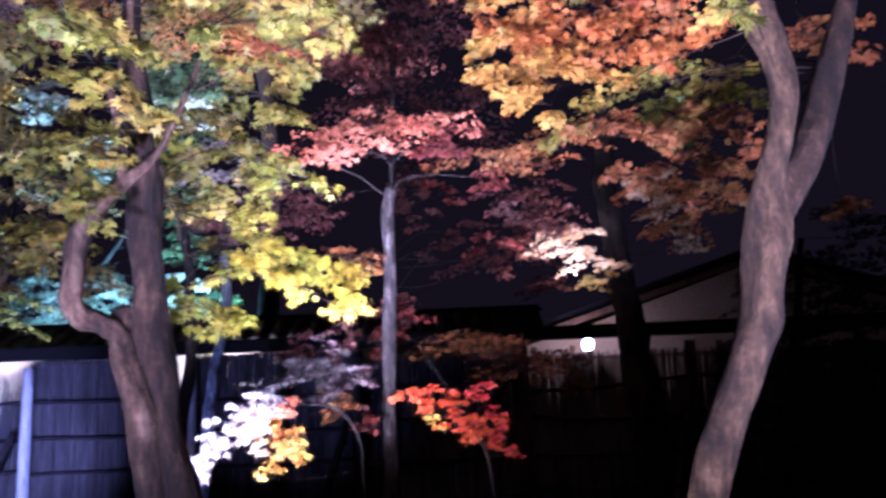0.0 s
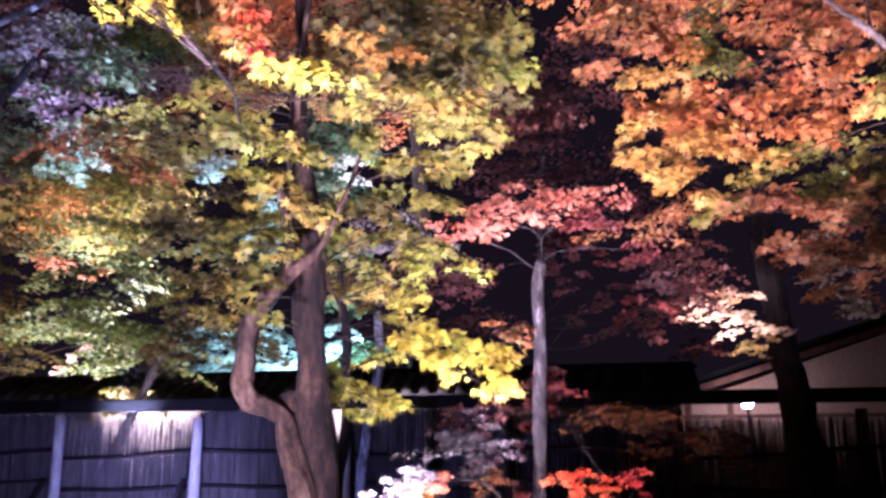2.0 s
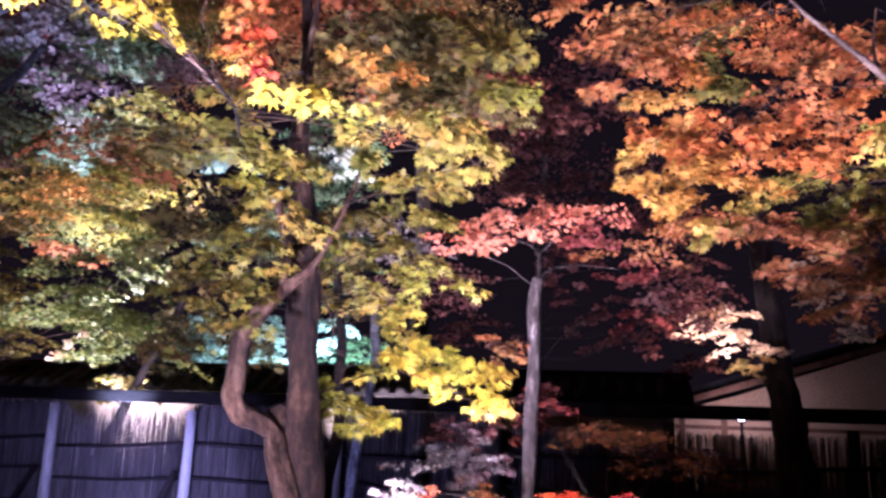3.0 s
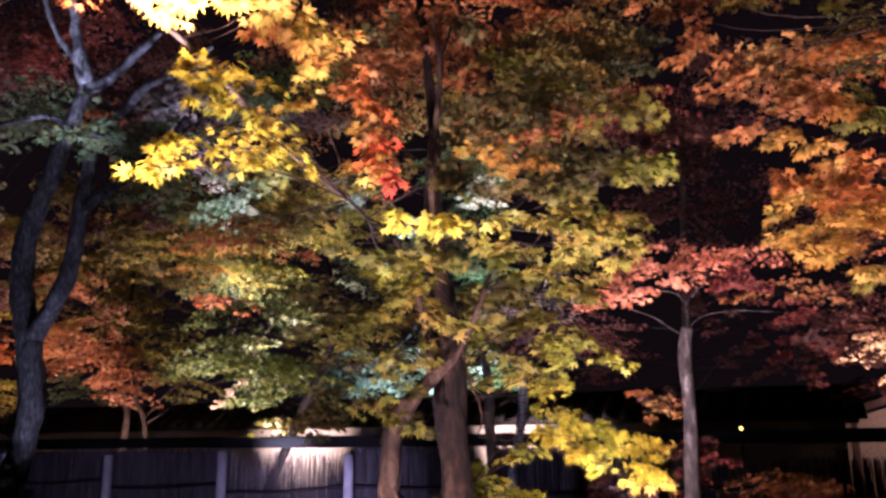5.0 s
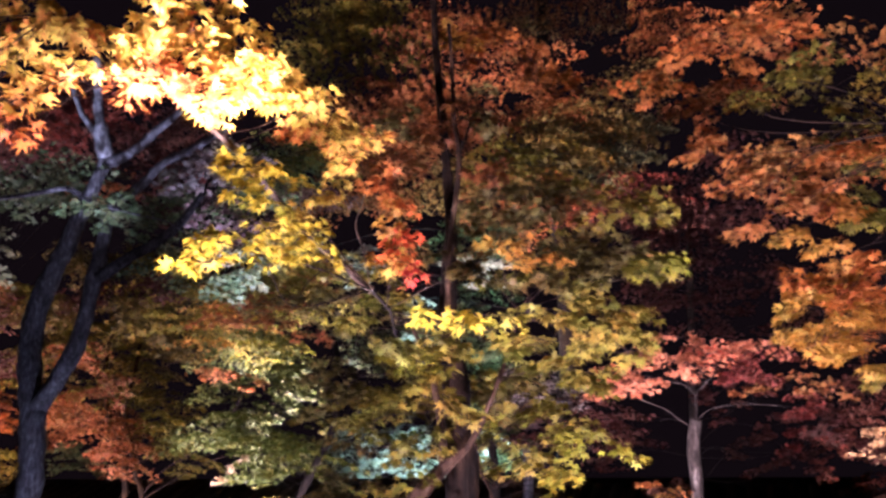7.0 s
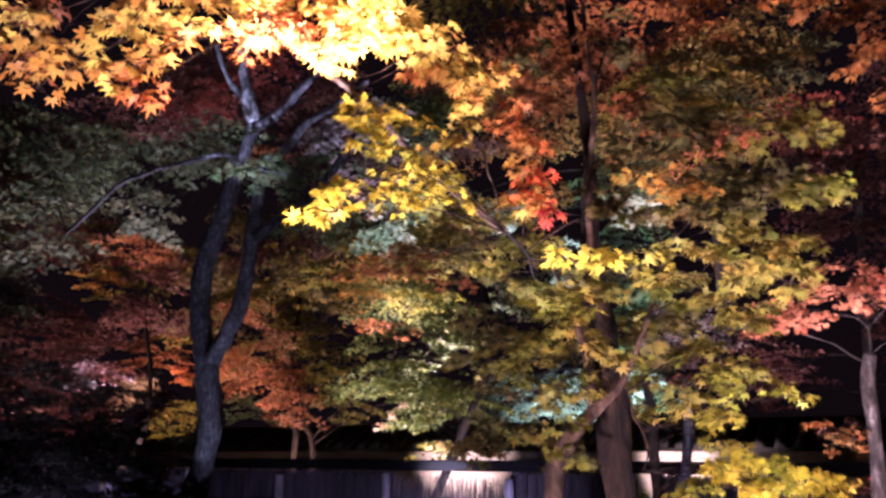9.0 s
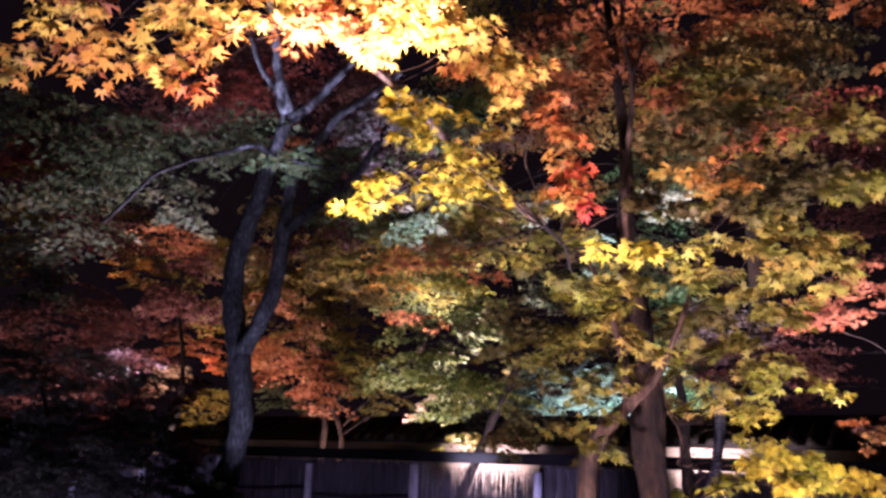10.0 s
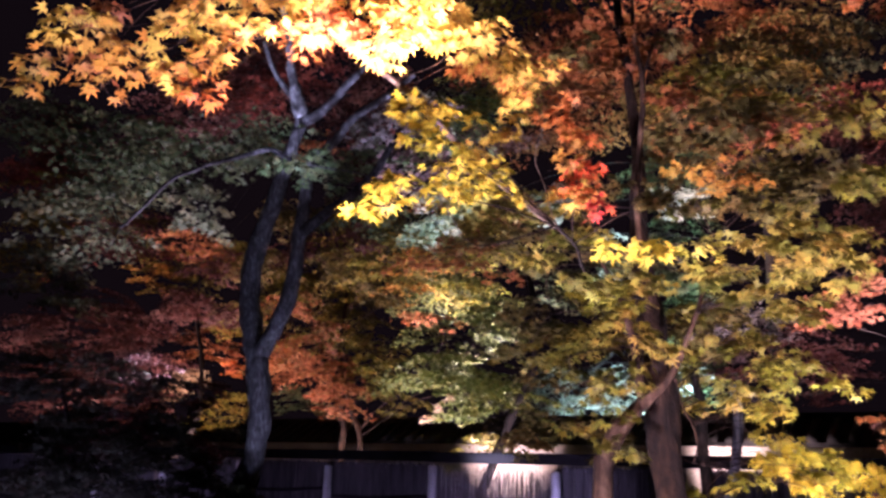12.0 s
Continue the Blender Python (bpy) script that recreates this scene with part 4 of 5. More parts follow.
pale_tree.sprays([
    (-1.65, 9.20, 3.23, 0.57, 0.19, "mauve"), (-1.95, 9.20, 2.99, 0.41, 0.16, "sage")], leaf=0.07, dense=4.9, seed=41)

low_maple = Tree("maple_sapling", (0.14, 5.45, 0), "low maple sapling with floodlit cream and golden leaves", BARK_UNLIT, "sapling")
low_maple.limb("trunk", [(0.14, 5.45, -0.05), (0.13, 5.45, 0.91), (0.11, 5.42, 1.18), (0.00, 5.30, 1.36), (-0.30, 5.12, 1.38)], 0.011, 0.003, sides=8)
# whitish sprays paint the overlit side of the sapling
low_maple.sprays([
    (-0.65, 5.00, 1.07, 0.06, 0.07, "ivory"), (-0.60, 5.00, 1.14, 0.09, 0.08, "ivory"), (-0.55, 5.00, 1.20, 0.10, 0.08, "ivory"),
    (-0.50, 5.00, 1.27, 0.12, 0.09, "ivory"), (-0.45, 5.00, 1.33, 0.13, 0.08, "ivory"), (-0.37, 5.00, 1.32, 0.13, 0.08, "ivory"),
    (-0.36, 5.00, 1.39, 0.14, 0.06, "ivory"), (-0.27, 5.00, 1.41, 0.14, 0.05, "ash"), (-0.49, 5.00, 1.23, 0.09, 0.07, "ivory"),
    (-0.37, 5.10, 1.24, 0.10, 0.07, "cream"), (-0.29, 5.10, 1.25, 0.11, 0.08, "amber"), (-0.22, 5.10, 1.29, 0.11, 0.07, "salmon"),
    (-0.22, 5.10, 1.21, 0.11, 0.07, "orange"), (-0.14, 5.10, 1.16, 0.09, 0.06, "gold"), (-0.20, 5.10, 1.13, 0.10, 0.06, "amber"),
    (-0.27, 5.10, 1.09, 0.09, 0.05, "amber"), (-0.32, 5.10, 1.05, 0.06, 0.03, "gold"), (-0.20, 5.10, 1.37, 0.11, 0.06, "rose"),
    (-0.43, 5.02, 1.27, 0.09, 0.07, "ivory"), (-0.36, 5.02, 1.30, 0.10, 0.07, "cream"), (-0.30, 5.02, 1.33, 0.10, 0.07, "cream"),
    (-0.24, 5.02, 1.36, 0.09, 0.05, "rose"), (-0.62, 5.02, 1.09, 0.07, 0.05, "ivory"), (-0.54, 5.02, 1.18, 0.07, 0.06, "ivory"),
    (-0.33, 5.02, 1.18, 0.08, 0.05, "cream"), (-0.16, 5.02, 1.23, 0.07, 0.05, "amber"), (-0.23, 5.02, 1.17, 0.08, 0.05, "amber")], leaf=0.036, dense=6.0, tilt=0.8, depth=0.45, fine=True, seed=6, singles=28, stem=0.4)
low_maple.sprays([
    (-0.16, 5.50, 1.55, 0.15, 0.09, "ash"), (-0.04, 5.50, 1.62, 0.14, 0.09, "ash"), (-0.14, 5.50, 1.46, 0.15, 0.07, "ash"),
    (-0.22, 5.50, 1.59, 0.10, 0.06, "ash"), (-0.08, 5.50, 1.71, 0.10, 0.08, "mauve"), (-0.01, 5.50, 1.83, 0.13, 0.08, "maroon"),
    (-0.00, 5.50, 1.42, 0.14, 0.09, "rust"), (-0.03, 5.50, 1.34, 0.14, 0.07, "rust"), (0.09, 5.50, 1.30, 0.13, 0.09, "maroon"),
    (0.18, 5.50, 1.26, 0.11, 0.07, "crimson"), (0.07, 5.50, 1.77, 0.14, 0.08, "maroon")], leaf=0.042, dense=4.6, seed=26, stem=0.4)

orange_sapling = Tree("maple_sapling", (0.81, 4.70, 0), "low maple sapling with vivid orange-red leaves", BARK_UNLIT, "sapling")
orange_sapling.limb("trunk", [(0.83, 4.70, -0.05), (0.83, 4.70, 0.93), (0.79, 4.70, 1.13), (0.72, 4.70, 1.29)], 0.009, 0.005, sides=8)
orange_sapling.sprays([
    (0.44, 4.70, 1.40, 0.10, 0.05, "flame"), (0.52, 4.70, 1.37, 0.10, 0.06, "flame"), (0.62, 4.70, 1.40, 0.11, 0.06, "flame"),
    (0.78, 4.70, 1.41, 0.10, 0.05, "red"), (0.68, 4.70, 1.32, 0.12, 0.07, "flame"), (0.80, 4.70, 1.29, 0.12, 0.07, "red"),
    (0.57, 4.70, 1.28, 0.07, 0.04, "gold"), (0.65, 4.70, 1.26, 0.11, 0.05, "flame"), (0.76, 4.70, 1.19, 0.12, 0.06, "flame"),
    (0.88, 4.70, 1.20, 0.09, 0.07, "red"), (0.91, 4.70, 1.13, 0.06, 0.03, "red"), (0.83, 4.70, 1.24, 0.11, 0.06, "flame")], leaf=0.038, dense=6.5, fine=True, seed=7, singles=25, depth=0.5, stem=0.5)
orange_sapling.sprays([
    (0.81, 6.30, 1.74, 0.55, 0.10, "rust"), (1.10, 6.40, 1.58, 0.41, 0.12, "rust"), (1.32, 6.50, 1.47, 0.21, 0.08, "rust"),
    (0.28, 6.00, 1.88, 0.29, 0.14, "crimson")], leaf=0.055, dense=4.9, seed=27)

orange_maple = Tree("maple_tree", (1.60, 4.05, 0), "large maple with orange autumn crown and pale leaning trunk", BARK_TAN, "maple tree")
orange_maple.limb("trunk", [(1.52, 4.05, -0.05), (1.57, 4.05, 0.55), (1.60, 4.05, 0.96), (1.65, 4.05, 1.13), (1.73, 4.05, 1.30), (1.81, 4.05, 1.47), (1.88, 4.07, 1.64), (1.90, 4.07, 1.77), (1.94, 4.07, 1.93), (1.96, 4.07, 2.07), (1.98, 4.05, 2.23), (2.02, 4.02, 2.38), (2.04, 4.00, 2.56), (2.02, 4.00, 2.71), (1.97, 4.00, 2.85), (1.97, 4.00, 2.94), (2.00, 4.05, 3.11), (2.12, 4.07, 3.44)], (0.095, 0.090, 0.081, 0.080, 0.076, 0.075, 0.079, 0.083, 0.090, 0.081, 0.065, 0.056, 0.055, 0.061, 0.065, 0.058, 0.046, 0.037), 0, "pale grey-brown bark", wander=0.008, sides=18)
# right limb: its shade is painted with the deeper bark
orange_maple.limb("limb", [(1.96, 4.09, 1.91), (2.00, 4.10, 2.02), (2.05, 4.11, 2.12), (2.17, 4.15, 2.31), (2.27, 4.19, 2.53), (2.35, 4.23, 2.74), (2.42, 4.25, 2.90), (2.47, 4.27, 3.04), (2.57, 4.35, 3.25)], (0.050, 0.062, 0.066, 0.065, 0.063, 0.060, 0.055, 0.050, 0.041), 0, "limb with shade in its bark colour", wander=0.008, sides=16, bark=BARK_DEEP)
# paler than the trunk: bark colour stands in for the missing lamplight
orange_maple.limb("limb", [(1.97, 4.02, 2.94), (1.90, 4.02, 3.03), (1.79, 4.05, 3.20), (1.68, 4.10, 3.35), (1.59, 4.15, 3.48), (1.50, 4.25, 3.68)], 0.016, 0.007, "straight pale branch", wander=0.006, sides=8, bark=BARK_PALE)
orange_maple.limb("limb", [(1.81, 4.05, 3.18), (1.82, 4.10, 3.33), (1.84, 4.10, 3.48)], 0.008, 0.004, wander=0.004, sides=6)
orange_maple.limb("limb", [(1.88, 4.03, 3.06), (1.88, 4.05, 3.19), (1.91, 4.07, 3.34), (1.90, 4.07, 3.46)], 0.007, 0.004, wander=0.004, sides=6)
orange_maple.limb("limb", [(1.85, 4.05, 3.11), (1.67, 4.05, 3.11), (1.45, 4.05, 3.13)], 0.003, 0.002, wander=0.004, sides=6)
orange_maple.sprays([
    (1.08, 4.40, 3.13, 0.33, 0.13, "amber"), (1.05, 4.35, 2.88, 0.29, 0.11, "amber"), (0.89, 4.40, 3.07, 0.17, 0.05, "orange"),
    (0.90, 4.40, 2.78, 0.14, 0.04, "amber"), (1.20, 4.50, 3.06, 0.38, 0.15, "orange"), (1.20, 4.60, 2.84, 0.34, 0.11, "amber"),
    (1.53, 4.70, 3.29, 0.45, 0.16, "salmon"), (1.50, 4.80, 3.07, 0.45, 0.16, "orange"), (1.83, 4.80, 3.23, 0.46, 0.17, "orange"),
    (1.83, 5.00, 3.00, 0.47, 0.15, "olive"), (2.07, 5.00, 2.90, 0.34, 0.17, "olive"), (2.02, 5.10, 2.73, 0.39, 0.13, "rust"),
    (1.72, 5.20, 2.82, 0.48, 0.13, "olive"), (1.46, 5.20, 2.83, 0.35, 0.11, "olive")], leaf=0.066, dense=7.8, seed=8, singles=20)
orange_maple.sprays([
    (0.52, 4.90, 3.99, 0.27, 0.13, "salmon"), (0.92, 4.90, 3.84, 0.44, 0.16, "salmon"), (0.86, 4.90, 3.64, 0.34, 0.10, "salmon"),
    (1.32, 5.00, 3.83, 0.49, 0.18, "orange"), (1.69, 5.00, 3.77, 0.45, 0.18, "salmon"), (1.97, 4.70, 3.56, 0.42, 0.17, "salmon"),
    (1.58, 3.20, 2.55, 0.10, 0.10, "olive"), (0.85, 4.80, 3.54, 0.29, 0.11, "salmon"), (1.13, 4.60, 2.95, 0.27, 0.13, "amber"),
    (1.18, 4.70, 2.79, 0.23, 0.13, "amber"), (1.00, 4.60, 2.81, 0.19, 0.06, "amber"), (0.69, 5.00, 4.65, 0.53, 0.17, "orange"),
    (1.08, 5.00, 4.68, 0.58, 0.19, "salmon"), (0.22, 5.40, 4.73, 0.46, 0.13, "orange"), (0.62, 5.30, 4.45, 0.54, 0.15, "rust"),
    (2.00, 5.20, 3.88, 0.30, 0.14, "olive"), (2.16, 5.00, 3.61, 0.16, 0.13, "rust"), (1.84, 5.20, 3.72, 0.26, 0.12, "rust")], leaf=0.066, dense=7.8, seed=28)
orange_maple.sprays([
    (1.12, 5.20, 4.39, 0.63, 0.19, "olive"), (0.90, 5.00, 3.87, 0.41, 0.17, "salmon"), (1.19, 5.20, 3.96, 0.51, 0.17, "olive"),
    (1.00, 4.90, 3.54, 0.30, 0.13, "amber"), (1.19, 5.00, 3.58, 0.35, 0.16, "olive"), (2.08, 5.20, 2.80, 0.49, 0.18, "rust"),
    (1.75, 5.10, 2.75, 0.47, 0.13, "rust"), (2.24, 5.60, 2.69, 0.38, 0.17, "rust"), (2.93, 5.40, 3.37, 0.30, 0.20, "rust"),
    (2.41, 6.00, 2.61, 0.41, 0.18, "rust"), (1.93, 6.00, 2.74, 0.40, 0.12, "rust"), (3.54, 7.00, 2.68, 0.25, 0.11, "rust"),
    (1.69, 3.60, 2.73, 0.14, 0.04, "amber")], leaf=0.066, dense=7.8, seed=29)

dark_maple = Tree("maple_tree", (2.31, 9.00, 0), "maple with shade-darkened trunk, cream and salmon leaves beside the fence", BARK_UNLIT, "maple tree")
# silhouette by bark colour, since the fence lamp reaches this trunk
dark_maple.limb("trunk", [(2.43, 9.00, -0.05), (2.33, 9.00, 1.77), (2.25, 9.00, 2.39), (2.19, 9.00, 2.92), (2.15, 9.00, 3.52), (2.22, 9.00, 4.38)], 0.16, 0.09)
dark_maple.sprays([
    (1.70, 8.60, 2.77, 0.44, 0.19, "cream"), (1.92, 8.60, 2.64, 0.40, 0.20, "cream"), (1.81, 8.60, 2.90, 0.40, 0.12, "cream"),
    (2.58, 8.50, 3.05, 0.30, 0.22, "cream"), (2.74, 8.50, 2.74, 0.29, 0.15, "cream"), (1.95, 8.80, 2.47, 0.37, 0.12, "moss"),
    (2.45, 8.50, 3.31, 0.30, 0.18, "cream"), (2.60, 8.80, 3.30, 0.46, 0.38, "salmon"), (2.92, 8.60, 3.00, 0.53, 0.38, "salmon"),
    (1.50, 9.00, 3.30, 0.60, 0.28, "maroon"), (1.52, 8.40, 3.66, 0.65, 0.22, "rust"), (1.54, 9.20, 2.51, 0.39, 0.16, "maroon")], leaf=0.055, dense=4.9, seed=9)

forked_maple = Tree("maple_tree", (-8.20, 8.90, 0), "tall forked maple with blue-grey bark and grey-green leaves", BARK_GREY, "maple tree")
forked_maple.limb("trunk", [(-8.40, 8.90, -0.05), (-8.34, 8.90, 0.90), (-8.20, 8.90, 1.60), (-8.01, 8.90, 2.19), (-8.01, 8.90, 2.72), (-8.12, 8.90, 3.34), (-8.29, 8.90, 3.90), (-8.41, 8.90, 4.49), (-8.30, 8.90, 5.06), (-8.11, 8.92, 5.55), (-7.99, 8.95, 5.97), (-7.88, 9.00, 6.41), (-7.79, 9.10, 6.99)], (0.18, 0.17, 0.16, 0.15, 0.155, 0.175, 0.15, 0.14, 0.13, 0.12, 0.11, 0.095, 0.085), 0, "blue-grey lit bark", wander=0.01)
forked_maple.limb("limb", [(-8.08, 8.90, 3.40), (-7.79, 8.85, 3.74), (-7.50, 8.80, 4.18), (-7.42, 8.80, 4.69), (-7.38, 8.80, 5.17), (-7.34, 8.80, 5.57), (-7.34, 8.85, 6.00), (-7.30, 8.95, 6.30)], (0.13, 0.115, 0.105, 0.10, 0.095, 0.09, 0.078, 0.06), 0, wander=0.008)
# upper forks: paler bark adds to the lamp that only partly reaches them
forked_maple.limb("limb", [(-7.79, 9.10, 6.93), (-7.91, 9.10, 7.27), (-8.13, 9.15, 7.76), (-8.25, 9.20, 8.14), (-8.36, 9.20, 8.61), (-8.60, 9.20, 9.28)], (0.12, 0.10, 0.075, 0.065, 0.055, 0.04), 0, "pale floodlit fork", wander=0.01, bark=BARK_LIT)
forked_maple.limb("limb", [(-7.90, 9.10, 7.20), (-8.30, 9.10, 7.66), (-8.57, 9.10, 8.06), (-8.76, 9.10, 8.48)], 0.05, 0.03, sides=8, wander=0.01, bark=BARK_LIT)
forked_maple.limb("limb", [(-7.80, 9.10, 6.90), (-7.49, 9.10, 6.95), (-7.26, 9.10, 7.08), (-7.00, 9.10, 7.28), (-6.71, 9.10, 7.47), (-6.36, 9.10, 7.74)], (0.085, 0.07, 0.06, 0.055, 0.045, 0.03), 0, "pale floodlit fork", sides=8, wander=0.01)
forked_maple.limb("limb", [(-7.30, 8.95, 6.22), (-6.96, 9.00, 6.47), (-6.72, 9.00, 6.70), (-6.36, 9.00, 6.81), (-6.01, 9.00, 6.95), (-5.66, 9.00, 7.10)], (0.065, 0.06, 0.055, 0.05, 0.04, 0.028), 0, "pale floodlit fork", sides=8, wander=0.01)
# this limb is dimmed by its darker bark colour, in place of shade
forked_maple.limb("limb", [(-7.38, 8.80, 5.05), (-6.81, 8.70, 5.26), (-6.33, 8.65, 5.41), (-5.97, 8.60, 5.61), (-5.60, 8.50, 5.92)], (0.085, 0.075, 0.066, 0.055, 0.04), 0, "dark grey limb", sides=10, wander=0.01, bark=BARK_GREY_SHADED)
forked_maple.limb("limb", [(-8.00, 8.90, 6.40), (-7.93, 8.60, 6.33), (-8.47, 8.40, 6.23), (-9.09, 8.30, 6.15), (-9.64, 8.25, 6.02), (-9.93, 8.20, 5.78), (-10.60, 8.20, 5.43)], 0.036, 0.024, "pale arching branch", sides=8, wander=0.02)
forked_maple.limb("limb", [(-7.93, 8.60, 6.33), (-7.41, 8.50, 6.05), (-6.73, 8.40, 5.79), (-6.23, 8.35, 5.63), (-5.85, 8.30, 5.48), (-5.63, 8.30, 5.34)], 0.018, 0.007, "thin pale branch", sides=6, wander=0.01)
forked_maple.sprays([
    (-10.64, 8.40, 6.78, 2.62, 0.65, "sage"), (-6.64, 8.40, 5.86, 0.92, 0.35, "sage"), (-12.05, 8.70, 5.83, 2.10, 0.84, "green"),
    (-8.65, 8.60, 6.65, 1.42, 0.47, "sage"), (-10.08, 9.40, 5.94, 1.04, 0.65, "green"), (-13.48, 9.00, 5.06, 1.80, 0.90, "green"),
    (-10.08, 10.00, 8.16, 1.68, 0.56, "maroon"), (-7.69, 10.00, 7.04, 0.73, 0.49, "maroon")], leaf=0.13, dense=4.6, seed=10)

green_maple = Tree("maple_tree", (-5.60, 12.20, 0), "spreading maple with lit yellow-green leaf layers behind the fence", BARK_UNLIT, "maple tree")
green_maple.limb("trunk", [(-6.60, 12.20, -0.05), (-6.72, 12.20, 0.90), (-6.31, 12.20, 1.98), (-6.15, 12.20, 2.33), (-5.95, 12.20, 2.76), (-5.79, 12.20, 3.10), (-5.64, 12.20, 3.37), (-5.53, 12.20, 3.68), (-5.58, 12.20, 3.96), (-5.56, 12.20, 4.40), (-5.72, 12.30, 4.98), (-5.99, 12.40, 5.60)], (0.08, 0.075, 0.07, 0.065, 0.06, 0.058, 0.055, 0.055, 0.055, 0.05, 0.04, 0.03), 0, wander=0.02)
green_maple.sprays([
    (-6.78, 12.00, 3.99, 1.36, 0.50, "fern"), (-6.95, 11.80, 3.34, 1.35, 0.49, "fern"), (-6.23, 12.00, 2.99, 1.45, 0.60, "fern"),
    (-5.37, 12.40, 3.87, 1.21, 0.60, "olive"), (-7.29, 12.40, 4.75, 1.70, 0.52, "fern"), (-6.58, 12.60, 2.33, 0.88, 0.30, "olive"),
    (-8.57, 12.60, 5.62, 1.68, 0.70, "olive"), (-6.89, 12.80, 5.79, 1.60, 0.67, "olive"), (-4.96, 13.00, 4.85, 1.25, 0.63, "sage")], leaf=0.095, dense=5.9, seed=11)

# lit tips of the green tongues, painted as small cream sprays
green_maple.sprays([
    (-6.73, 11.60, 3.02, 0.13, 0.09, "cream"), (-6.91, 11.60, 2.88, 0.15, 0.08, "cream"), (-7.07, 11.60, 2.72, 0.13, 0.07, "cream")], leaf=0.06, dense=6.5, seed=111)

rust_maple = Tree("maple_tree", (-9.85, 13.00, 0), "slim multi-stemmed maple with rusty orange leaves behind the fence", BARK_TAN, "maple tree")
rust_maple.limb("trunk", [(-9.98, 13.00, -0.05), (-10.02, 13.00, 2.18), (-10.01, 13.00, 2.75), (-10.09, 13.00, 3.11), (-10.33, 13.00, 3.60), (-10.62, 13.00, 3.99), (-10.76, 13.00, 4.61), (-10.85, 13.00, 5.18), (-10.65, 13.00, 5.74), (-10.21, 13.00, 6.27)], 0.062, 0.03, sides=8, wander=0.01)
rust_maple.limb("trunk", [(-9.66, 13.05, -0.05), (-9.61, 13.05, 2.19), (-9.66, 13.05, 2.59), (-9.83, 13.05, 2.90), (-9.99, 13.05, 3.27), (-10.19, 13.05, 3.70), (-10.27, 13.05, 4.14), (-10.19, 13.05, 4.79), (-10.15, 13.05, 5.46), (-10.03, 13.05, 6.36), (-9.87, 13.05, 7.16)], 0.06, 0.028, sides=8, wander=0.01)
rust_maple.sprays([
    (-10.18, 12.60, 3.73, 0.88, 0.44, "rust"), (-9.80, 12.60, 3.08, 0.79, 0.52, "rust"), (-9.26, 12.80, 3.72, 0.57, 0.37, "olive"),
    (-11.84, 13.40, 4.12, 0.81, 0.65, "rust"), (-7.61, 12.20, 4.43, 0.94, 0.14, "salmon"), (-9.97, 13.20, 5.34, 1.21, 0.76, "olive"),
    (-11.38, 13.40, 5.87, 1.29, 0.81, "olive"), (-12.00, 14.00, 3.25, 0.83, 0.50, "sage"), (-10.09, 13.60, 6.60, 1.26, 0.63, "olive"),
    (-9.34, 13.80, 3.30, 0.90, 0.60, "olive")], leaf=0.09, dense=5.4, seed=12)

left_maple = Tree("maple_tree", (-12.77, 11.50, 0), "dark maple with red and maroon leaves at the fence end", BARK_UNLIT, "maple tree")
left_maple.limb("trunk", [(-12.86, 11.50, -0.05), (-12.86, 11.50, 2.01), (-12.34, 11.50, 2.75), (-12.44, 11.60, 3.71), (-12.77, 11.60, 4.83), (-12.76, 11.60, 5.86)], 0.065, 0.03)
left_maple.sprays([
    (-12.90, 11.40, 4.91, 0.90, 0.50, "maroon"), (-13.65, 11.80, 5.64, 1.17, 0.50, "olive"), (-13.84, 11.20, 4.06, 1.62, 0.97, "maroon"),
    (-13.78, 11.20, 5.60, 0.80, 0.30, "amber"), (-13.86, 12.40, 3.51, 0.76, 0.51, "cream"), (-12.70, 12.60, 3.92, 0.39, 0.32, "rose"),
    (-14.59, 11.20, 3.30, 1.67, 0.84, "maroon"), (-13.04, 12.80, 2.95, 1.16, 0.59, "olive"), (-16.59, 10.80, 4.50, 1.81, 0.73, "maroon"),
    (-18.02, 11.50, 8.51, 2.03, 0.81, "crimson"), (-13.48, 12.80, 6.21, 1.03, 0.69, "olive")], leaf=0.09, dense=5.4, seed=13)

shade_bush = Tree("maple_sapling", (-11.00, 8.00, 0), "dark leafy shrub in deep shade before the fence", BARK_UNLIT, "shrub")
shade_bush.limb("trunk", [(-10.70, 8.00, -0.05), (-10.70, 8.00, 1.19), (-10.78, 8.00, 2.11), (-11.24, 8.00, 2.92)], 0.05, 0.02, sides=8)
